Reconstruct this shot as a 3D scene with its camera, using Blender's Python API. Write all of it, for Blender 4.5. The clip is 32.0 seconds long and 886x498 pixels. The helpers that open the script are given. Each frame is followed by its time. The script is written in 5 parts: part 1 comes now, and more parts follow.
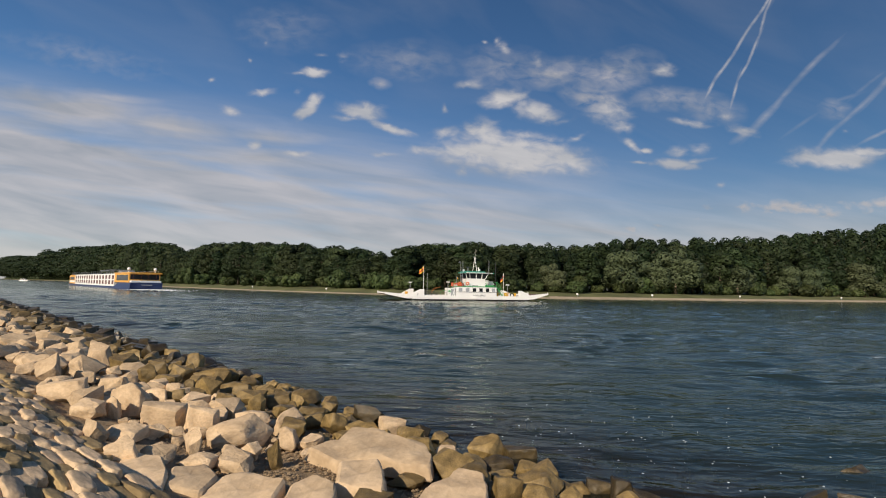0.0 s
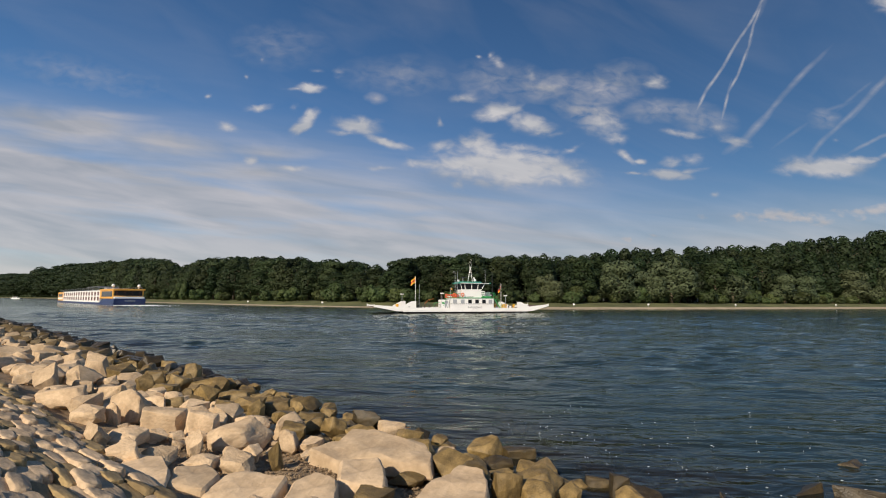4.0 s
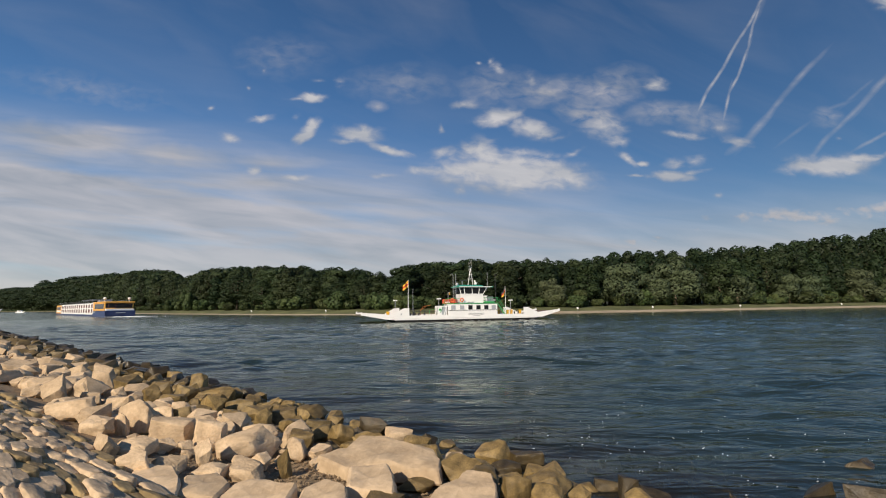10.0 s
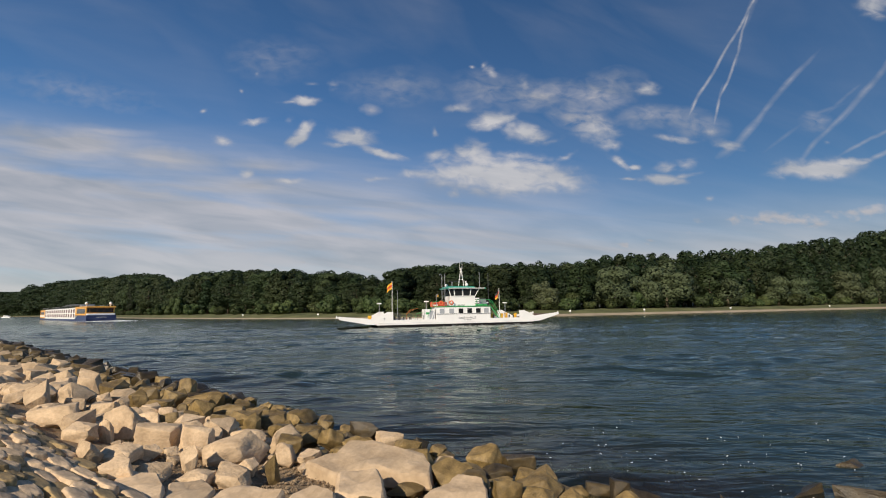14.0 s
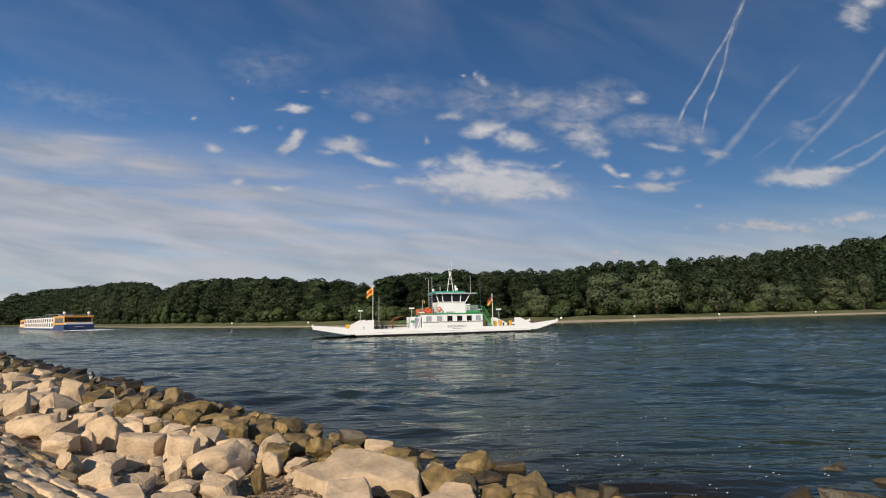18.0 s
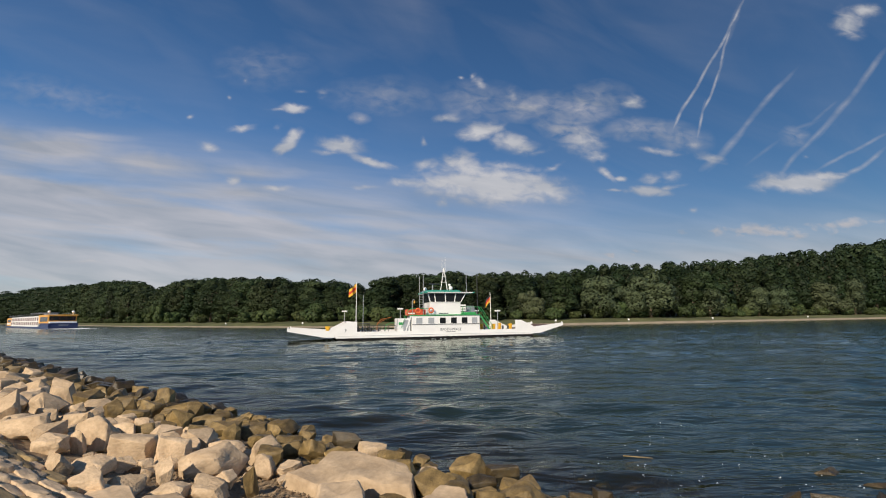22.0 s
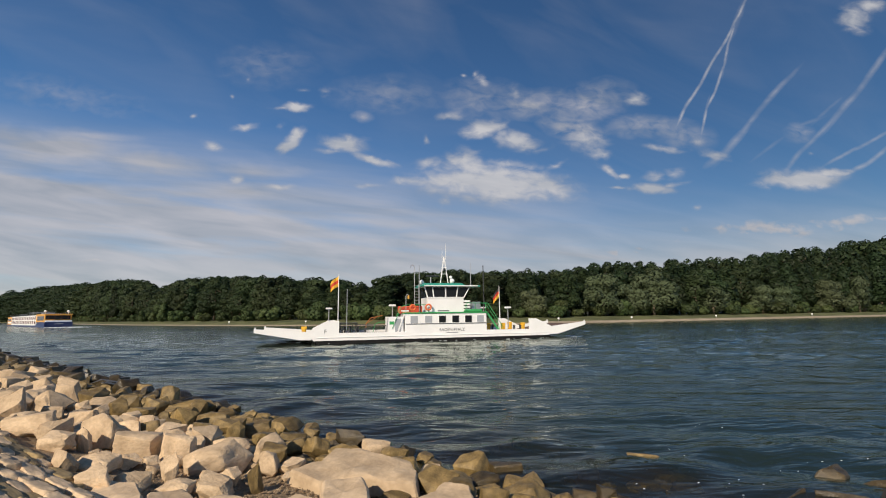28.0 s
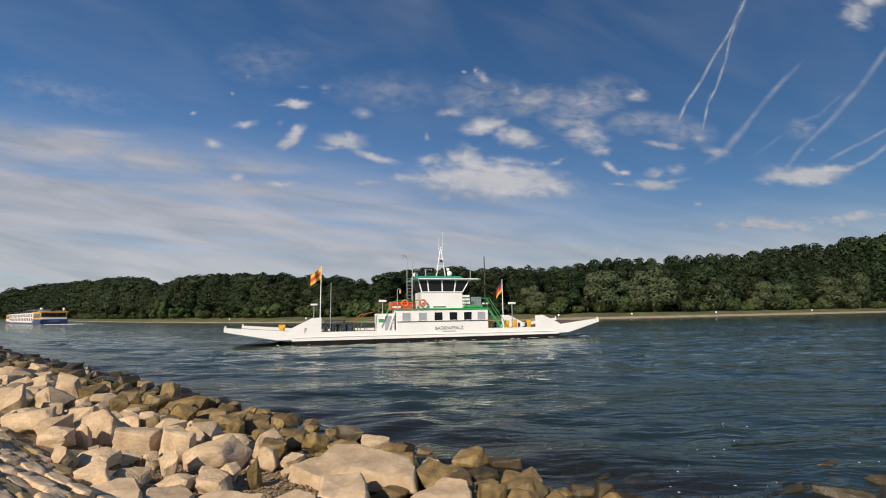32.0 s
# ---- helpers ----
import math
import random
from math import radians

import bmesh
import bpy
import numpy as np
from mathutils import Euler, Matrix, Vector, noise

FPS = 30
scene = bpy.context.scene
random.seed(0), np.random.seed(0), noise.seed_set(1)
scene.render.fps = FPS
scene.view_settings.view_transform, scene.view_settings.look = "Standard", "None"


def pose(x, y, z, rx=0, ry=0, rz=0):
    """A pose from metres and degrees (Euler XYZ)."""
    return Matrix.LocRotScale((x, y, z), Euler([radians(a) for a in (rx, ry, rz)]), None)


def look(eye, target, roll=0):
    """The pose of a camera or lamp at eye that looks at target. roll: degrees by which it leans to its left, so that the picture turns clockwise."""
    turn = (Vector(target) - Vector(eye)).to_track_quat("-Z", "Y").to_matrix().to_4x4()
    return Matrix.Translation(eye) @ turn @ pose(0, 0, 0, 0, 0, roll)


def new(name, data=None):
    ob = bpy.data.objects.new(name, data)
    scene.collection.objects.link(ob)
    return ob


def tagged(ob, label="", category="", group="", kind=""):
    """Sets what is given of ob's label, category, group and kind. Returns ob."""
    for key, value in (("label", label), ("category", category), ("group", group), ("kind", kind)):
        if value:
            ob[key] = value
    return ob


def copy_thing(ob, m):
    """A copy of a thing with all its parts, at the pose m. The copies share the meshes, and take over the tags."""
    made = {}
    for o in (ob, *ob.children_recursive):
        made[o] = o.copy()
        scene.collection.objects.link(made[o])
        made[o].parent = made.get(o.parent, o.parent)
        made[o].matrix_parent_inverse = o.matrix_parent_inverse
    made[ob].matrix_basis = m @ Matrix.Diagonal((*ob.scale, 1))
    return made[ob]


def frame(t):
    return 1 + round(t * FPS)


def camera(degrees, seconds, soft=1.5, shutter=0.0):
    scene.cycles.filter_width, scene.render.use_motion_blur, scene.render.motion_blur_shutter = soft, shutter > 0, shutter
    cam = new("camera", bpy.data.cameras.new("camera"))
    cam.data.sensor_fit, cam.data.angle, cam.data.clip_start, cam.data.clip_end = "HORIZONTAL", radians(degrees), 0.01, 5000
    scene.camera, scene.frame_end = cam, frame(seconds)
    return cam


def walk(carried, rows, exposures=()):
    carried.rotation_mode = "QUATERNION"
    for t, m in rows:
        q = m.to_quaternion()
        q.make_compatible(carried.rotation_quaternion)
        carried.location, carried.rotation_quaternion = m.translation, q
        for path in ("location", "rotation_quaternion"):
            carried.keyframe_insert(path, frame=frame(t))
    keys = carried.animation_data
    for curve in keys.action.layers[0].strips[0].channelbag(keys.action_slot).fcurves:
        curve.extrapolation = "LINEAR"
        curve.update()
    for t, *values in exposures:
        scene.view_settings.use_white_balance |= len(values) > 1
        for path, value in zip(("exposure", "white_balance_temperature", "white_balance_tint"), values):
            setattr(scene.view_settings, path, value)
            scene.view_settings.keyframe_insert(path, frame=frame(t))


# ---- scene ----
# ---------------------------------------------------------------- camera
cam = camera(88.85, 32.0, soft=1.1)

# seconds, eye x y z, turn to the right, tilt up, lean (degrees)
PATH = [
    (0, 0.009, 0.109, 2.693, -2.503, 4.751, 1.086),
    (0.1, 0.006, 0.105, 2.674, -2.408, 4.843, 1.120),
    (0.2, -0.004, 0.089, 2.598, -2.030, 5.209, 1.258),
    (0.3, -0.012, 0.077, 2.540, -1.738, 5.491, 1.364),
    (0.5, -0.012, 0.076, 2.535, -1.714, 5.514, 1.372),
    (1, -0.036, 0.025, 2.544, -1.639, 5.669, 1.247),
    (1.5, 0.019, 0.020, 2.517, -1.722, 5.692, 1.215),
    (2, 0.001, 0.047, 2.507, -1.785, 5.707, 1.045),
    (2.5, 0.005, 0.041, 2.503, -1.882, 5.761, 0.799),
    (3, -0.000, 0.034, 2.503, -1.926, 5.863, 0.646),
    (3.5, -0.000, 0.020, 2.512, -1.951, 6.105, 0.495),
    (5.5, -0.029, -0.044, 2.533, -2.261, 6.871, -0.142),
    (6, -0.021, -0.041, 2.526, -2.313, 7.009, -0.308),
    (6.5, -0.016, -0.052, 2.522, -2.314, 7.135, -0.492),
    (7, -0.010, -0.048, 2.519, -2.307, 7.220, -0.625),
    (7.5, -0.010, -0.041, 2.506, -2.308, 7.248, -0.738),
    (8, -0.008, -0.032, 2.509, -2.301, 7.147, -0.736),
    (8.5, -0.013, -0.021, 2.508, -2.273, 7.067, -0.692),
    (9, -0.014, -0.027, 2.507, -2.297, 7.039, -0.751),
    (9.5, -0.008, -0.028, 2.502, -2.305, 7.091, -0.697),
    (10, -0.030, -0.043, 2.507, -2.297, 7.123, -0.694),
    (10.5, -0.024, -0.045, 2.514, -2.189, 7.145, -0.746),
    (11, -0.016, -0.040, 2.507, -2.038, 7.249, -0.752),
    (11.5, -0.005, -0.017, 2.519, -1.876, 7.171, -0.766),
    (12, 0.002, 0.008, 2.498, -1.743, 7.196, -0.810),
    (12.5, 0.002, 0.004, 2.497, -1.638, 7.241, -0.739),
    (13, -0.000, -0.000, 2.500, -1.540, 7.300, -0.820),
    (13.5, 0.007, -0.006, 2.496, -1.493, 7.392, -0.864),
    (14, 0.004, 0.002, 2.498, -1.387, 7.520, -0.898),
    (14.5, 0.006, -0.003, 2.500, -1.206, 7.686, -1.066),
    (16.5, 0.031, -0.013, 2.486, -0.600, 8.324, -1.171),
    (17, 0.031, -0.017, 2.484, -0.491, 8.393, -1.153),
    (17.5, 0.032, -0.011, 2.480, -0.351, 8.443, -1.149),
    (18, 0.038, 0.003, 2.476, -0.263, 8.440, -1.146),
    (18.5, 0.038, 0.005, 2.480, -0.192, 8.419, -1.108),
    (19, 0.038, 0.007, 2.465, -0.093, 8.434, -1.100),
    (19.5, 0.042, 0.010, 2.466, 0.021, 8.481, -1.022),
    (20, 0.041, 0.008, 2.477, 0.078, 8.494, -0.915),
    (20.5, 0.041, 0.015, 2.483, 0.179, 8.530, -0.905),
    (21, 0.040, 0.018, 2.477, 0.232, 8.578, -0.833),
    (21.5, 0.037, 0.002, 2.482, 0.246, 8.632, -0.763),
    (22, 0.033, 0.015, 2.488, 0.312, 8.630, -0.676),
    (22.5, 0.034, -0.004, 2.478, 0.328, 8.628, -0.669),
    (23, 0.038, 0.008, 2.474, 0.382, 8.629, -0.666),
    (23.5, 0.046, 0.007, 2.476, 0.376, 8.629, -0.652),
    (24, 0.034, 0.014, 2.479, 0.308, 8.628, -0.657),
    (24.5, 0.035, 0.005, 2.473, 0.241, 8.613, -0.706),
    (25, 0.028, 0.005, 2.471, 0.229, 8.582, -0.754),
    (25.5, 0.025, 0.005, 2.474, 0.225, 8.560, -0.746),
    (27.5, 0.034, 0.010, 2.497, 0.025, 8.383, -0.791),
    (28, 0.024, 0.017, 2.479, -0.011, 8.406, -0.772),
    (28.5, 0.025, 0.014, 2.480, -0.054, 8.405, -0.772),
    (29, 0.026, -0.002, 2.486, -0.099, 8.367, -0.770),
    (29.5, 0.024, 0.008, 2.476, -0.129, 8.281, -0.748),
    (30, 0.024, 0.014, 2.480, -0.131, 8.174, -0.737),
    (30.5, 0.021, 0.018, 2.484, -0.130, 8.027, -0.651),
    (31, 0.026, 0.031, 2.482, -0.152, 7.960, -0.590),
    (31.5, 0.020, 0.004, 2.484, -0.084, 7.929, -0.730),
    (32, 0.050, 0.018, 2.469, -0.041, 8.008, -0.845),
]

def aimed(x, y, z, turn, tilt, lean):
    a, b = radians(turn), radians(tilt)
    way = Vector((math.sin(a) * math.cos(b), math.cos(a) * math.cos(b), math.sin(b)))
    eye = Vector((x, y, z))
    return look(eye, eye + way, lean)


# the clip's camera cools its white balance on the way
walk(cam, [(r[0], aimed(*r[1:])) for r in PATH],
     [(0, 0.0, 6680, 10), (6, 0.0, 6550, 10), (12, 0.0, 6540, 10), (18, -0.02, 6410, 10), (25, -0.02, 6410, 10), (30, -0.02, 6480, 10), (32, -0.02, 6480, 10)])

# ---------------------------------------------------------------- light
SUN_FROM = Vector((-0.42, -0.74, 0.53)).normalized()
SKY_STRENGTH = 0.086
sun = new("sun", bpy.data.lights.new("sun", "SUN"))
sun.data.energy, sun.data.angle, sun.data.color = 5.0, radians(0.6), (1.0, 0.87, 0.70)
sun.matrix_basis = look(SUN_FROM * 100, (0, 0, 0))

world = bpy.data.worlds.new("sky")
scene.world = world
world.use_nodes = True
wn = world.node_tree.nodes
sky = wn.new("ShaderNodeTexSky")
sky.sky_type, sky.sun_disc = "NISHITA", False
sky.sun_elevation = math.asin(SUN_FROM.z)
sky.sun_rotation = math.atan2(-SUN_FROM.x, SUN_FROM.y) % (2 * math.pi)
sky.air_density, sky.dust_density, sky.ozone_density = 1.0, 0.1, 5.0
wn["Background"].inputs["Strength"].default_value = SKY_STRENGTH
deeper = wn.new("ShaderNodeHueSaturation")
deeper.inputs["Saturation"].default_value = 1.12
world.node_tree.links.new(sky.outputs[0], deeper.inputs["Color"])
world.node_tree.links.new(deeper.outputs[0], wn["Background"].inputs["Color"])

# ---------------------------------------------------------------- materials
def nodes_of(name):
    m = bpy.data.materials.new(name)
    m.use_nodes = True
    t = m.node_tree
    return m, t, t.nodes, t.links, t.nodes["Principled BSDF"]


def mat(name, color, rough=0.6, metal=0.0, var=0.25, scale=3.0, fine=40.0, bump=0.02, spread=0.0, coords="Object", tint=None, spec=0.5):
    """A surface with variation at two scales, fine relief and, with spread, a shade of its own for each object."""
    m, t, n, l, p = nodes_of(name)
    tc = n.new("ShaderNodeTexCoord")
    big, small = n.new("ShaderNodeTexNoise"), n.new("ShaderNodeTexNoise")
    big.inputs["Scale"].default_value, big.inputs["Detail"].default_value = scale, 5
    small.inputs["Scale"].default_value, small.inputs["Detail"].default_value = fine, 4
    for q in (big, small):
        l.new(tc.outputs[coords], q.inputs["Vector"])
    mixv = n.new("ShaderNodeMath")
    mixv.operation = "MULTIPLY_ADD"
    mixv.inputs[1].default_value = 0.35
    l.new(small.outputs["Fac"], mixv.inputs[0])
    half = n.new("ShaderNodeMath")
    half.operation = "MULTIPLY"
    half.inputs[1].default_value = 0.65
    l.new(big.outputs["Fac"], half.inputs[0])
    l.new(half.outputs[0], mixv.inputs[2])
    ramp = n.new("ShaderNodeValToRGB")
    lo = [c * (1 - var) for c in color]
    hi = [min(1, c * (1 + var)) for c in (tint or color)]
    ramp.color_ramp.elements[0].position, ramp.color_ramp.elements[1].position = 0.32, 0.68
    ramp.color_ramp.elements[0].color, ramp.color_ramp.elements[1].color = (*lo, 1), (*hi, 1)
    l.new(mixv.outputs[0], ramp.inputs[0])
    out = ramp.outputs[0]
    if spread:
        info, hsv, rng = n.new("ShaderNodeObjectInfo"), n.new("ShaderNodeHueSaturation"), n.new("ShaderNodeMapRange")
        rng.inputs["To Min"].default_value, rng.inputs["To Max"].default_value = 1 - spread, 1 + spread
        l.new(info.outputs["Random"], rng.inputs["Value"])
        l.new(rng.outputs[0], hsv.inputs["Value"])
        l.new(out, hsv.inputs["Color"])
        out = hsv.outputs[0]
    l.new(out, p.inputs["Base Color"])
    p.inputs["Roughness"].default_value, p.inputs["Metallic"].default_value = rough, metal
    p.inputs["Specular IOR Level"].default_value = spec
    if bump:
        b = n.new("ShaderNodeBump")
        b.inputs["Strength"].default_value, b.inputs["Distance"].default_value = 1.0, bump
        l.new(mixv.outputs[0], b.inputs["Height"])
        l.new(b.outputs[0], p.inputs["Normal"])
    return m


def leaf_mat(name, dark, light, spread=0.4):
    m, t, n, l, p = nodes_of(name)
    geo, info = n.new("ShaderNodeNewGeometry"), n.new("ShaderNodeObjectInfo")
    ramp, hsv, rng = n.new("ShaderNodeValToRGB"), n.new("ShaderNodeHueSaturation"), n.new("ShaderNodeMapRange")
    ramp.color_ramp.elements[0].color, ramp.color_ramp.elements[1].color = (*dark, 1), (*light, 1)
    l.new(geo.outputs["Random Per Island"], ramp.inputs[0])
    rng.inputs["To Min"].default_value, rng.inputs["To Max"].default_value = 1 - spread, 1 + spread
    l.new(info.outputs["Random"], rng.inputs["Value"])
    l.new(rng.outputs[0], hsv.inputs["Value"])
    l.new(ramp.outputs[0], hsv.inputs["Color"])
    frac, hue = n.new("ShaderNodeMath"), n.new("ShaderNodeMapRange")
    frac.operation = "MULTIPLY"
    frac.inputs[1].default_value = 17.3
    l.new(info.outputs["Random"], frac.inputs[0])
    rest = n.new("ShaderNodeMath")
    rest.operation = "FRACT"
    l.new(frac.outputs[0], rest.inputs[0])
    l.new(rest.outputs[0], hue.inputs["Value"])
    hue.inputs["To Min"].default_value, hue.inputs["To Max"].default_value = 0.475, 0.515
    l.new(hue.outputs[0], hsv.inputs["Hue"])
    l.new(hsv.outputs[0], p.inputs["Base Color"])
    p.inputs["Roughness"].default_value = 0.6
    p.inputs["Specular IOR Level"].default_value = 0.25
    tr, mix = n.new("ShaderNodeBsdfTranslucent"), n.new("ShaderNodeMixShader")
    l.new(hsv.outputs[0], tr.inputs["Color"])
    mix.inputs[0].default_value = 0.3
    l.new(p.outputs[0], mix.inputs[1])
    l.new(tr.outputs[0], mix.inputs[2])
    l.new(mix.outputs[0], n["Material Output"].inputs["Surface"])
    return m


M_STONE = mat("dry_limestone", (0.51, 0.36, 0.212), 0.88, 0, 0.24, 2.5, 13, 0.032, 0.18, tint=(0.57, 0.425, 0.27))
M_WET = mat("wet_algae_stone", (0.145, 0.095, 0.030), 0.55, 0, 0.40, 4, 30, 0.03, 0.35, tint=(0.235, 0.160, 0.060))
M_SUNK = mat("dark_mossy_wet_stone", (0.034, 0.024, 0.010), 0.4, 0, 0.45, 4, 30, 0.03, 0.3, tint=(0.065, 0.046, 0.019))
M_PAVE = mat("weathered_pitching_stone", (0.52, 0.385, 0.245), 0.9, 0, 0.32, 3, 9, 0.010, 0.22)
M_MOSS = mat("mossy_pitching_stone", (0.26, 0.185, 0.085), 0.85, 0, 0.35, 3, 9, 0.010, 0.3)
M_GRAVEL = mat("bank_gravel", (0.27, 0.192, 0.112), 0.95, 0, 0.45, 6, 70, 0.04)
M_BED = mat("river_bed", (0.050, 0.036, 0.020), 0.9, 0, 0.4, 1.2, 8, 0.05)
M_SAND = mat("shore_sand", (0.36, 0.29, 0.20), 0.95, 0, 0.3, 0.3, 3, 0.03)
M_GRASS = mat("bank_grass", (0.068, 0.084, 0.025), 0.95, 0, 0.45, 0.12, 2.0, 0.1, tint=(0.115, 0.118, 0.042))
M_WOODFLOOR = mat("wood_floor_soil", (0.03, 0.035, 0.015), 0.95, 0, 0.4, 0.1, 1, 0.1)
M_WHITE = mat("white_ship_paint", (0.86, 0.85, 0.82), 0.35, 0, 0.05, 0.8, 9, 0.0)
M_BLACK = mat("black_boot_topping", (0.010, 0.009, 0.009), 0.7, 0, 0.4, 2, 20, 0.0, spec=0.2)
M_GREEN = mat("green_ship_paint", (0.05, 0.33, 0.10), 0.4, 0, 0.12, 2, 20, 0.0)
M_TEAL = mat("teal_roof_paint", (0.03, 0.27, 0.20), 0.45, 0, 0.12, 2, 20, 0.0)
M_GLASS = mat("dark_window_glass", (0.012, 0.014, 0.016), 0.12, 0, 0.1, 2, 20, 0.0, spec=0.2)
M_BLIND = mat("grey_window_blind", (0.36, 0.38, 0.40), 0.5, 0, 0.1, 2, 20, 0.0)
M_ORANGE = mat("orange_lifebuoy", (0.75, 0.16, 0.045), 0.5, 0, 0.1, 4, 30, 0.0)
M_RUST = mat("faded_orange_paint", (0.34, 0.12, 0.03), 0.6, 0, 0.25, 4, 30, 0.0)
M_RED = mat("red_raft_case", (0.60, 0.085, 0.04), 0.45, 0, 0.1, 4, 30, 0.0)
M_YELLOW = mat("yellow_paint", (0.75, 0.42, 0.03), 0.5, 0, 0.1, 4, 30, 0.0)
M_STEEL = mat("galvanised_steel", (0.42, 0.43, 0.44), 0.4, 0.6, 0.15, 4, 30, 0.0)
M_DARK = mat("dark_grey_metal", (0.05, 0.052, 0.055), 0.5, 0.3, 0.2, 4, 30, 0.0)
M_DECK = mat("rusty_brown_deck", (0.12, 0.07, 0.05), 0.8, 0, 0.35, 1.5, 14, 0.0)
M_LETTER = mat("grey_lettering", (0.16, 0.17, 0.18), 0.5, 0, 0.1, 4, 30, 0.0)
M_FLAGRED = mat("flag_red", (0.62, 0.06, 0.03), 0.8, 0, 0.1, 4, 30, 0.0)
M_FLAGGOLD = mat("flag_gold", (0.80, 0.45, 0.04), 0.8, 0, 0.1, 4, 30, 0.0)
M_NAVY = mat("navy_hull_paint", (0.016, 0.035, 0.12), 0.4, 0, 0.12, 0.5, 5, 0.0)
M_AMBER = mat("amber_ship_paint", (0.72, 0.36, 0.06), 0.45, 0, 0.08, 0.5, 5, 0.0)
M_CABIN = mat("red_brown_cabin_window", (0.16, 0.055, 0.05), 0.25, 0, 0.3, 0.8, 5, 0.0)
M_BARK = mat("grey_brown_bark", (0.13, 0.10, 0.07), 0.9, 0, 0.35, 2, 14, 0.05)
M_LEAF = leaf_mat("poplar_leaves", (0.032, 0.050, 0.020), (0.050, 0.074, 0.029), 0.28)
M_POPLAR = leaf_mat("dark_poplar_leaves", (0.020, 0.036, 0.014), (0.032, 0.053, 0.021), 0.28)
M_WILLOW = leaf_mat("willow_leaves", (0.086, 0.112, 0.056), (0.120, 0.150, 0.076), 0.2)
M_SHRUB = leaf_mat("shrub_leaves", (0.050, 0.076, 0.026), (0.085, 0.112, 0.040))
M_FOAM = mat("white_foam", (0.75, 0.78, 0.78), 0.8, 0, 0.1, 4, 30, 0.0)

# the near shoreline: a straight line; s is the way inland from it, u the way along it
SHORE, ALONG, INLAND = Vector((-0.52, 8.0, 0)), Vector((-0.76, 0.65, 0)), Vector((-0.65, -0.76, 0))


def spot(u, s, z=0.0):
    bend = float(np.interp(u, (6, 12, 24, 46, 80, 300), (0, 0.55, 1.0, 1.75, 2.7, 9.0)))
    return SHORE + ALONG * u + INLAND * (s + bend) + Vector((0, 0, z))


def bank_height(s):
    """Height of the near bank above the water, by the way inland."""
    return float(np.interp(s, (-60, -25, -5, -1.4, 0, 1.75, 3.95, 5.8, 9.0, 13.0, 4000),
                           (-2.6, -2.4, -0.75, -0.28, -0.02, 0.26, 0.58, 1.14, 2.1, 2.7, 2.9)))


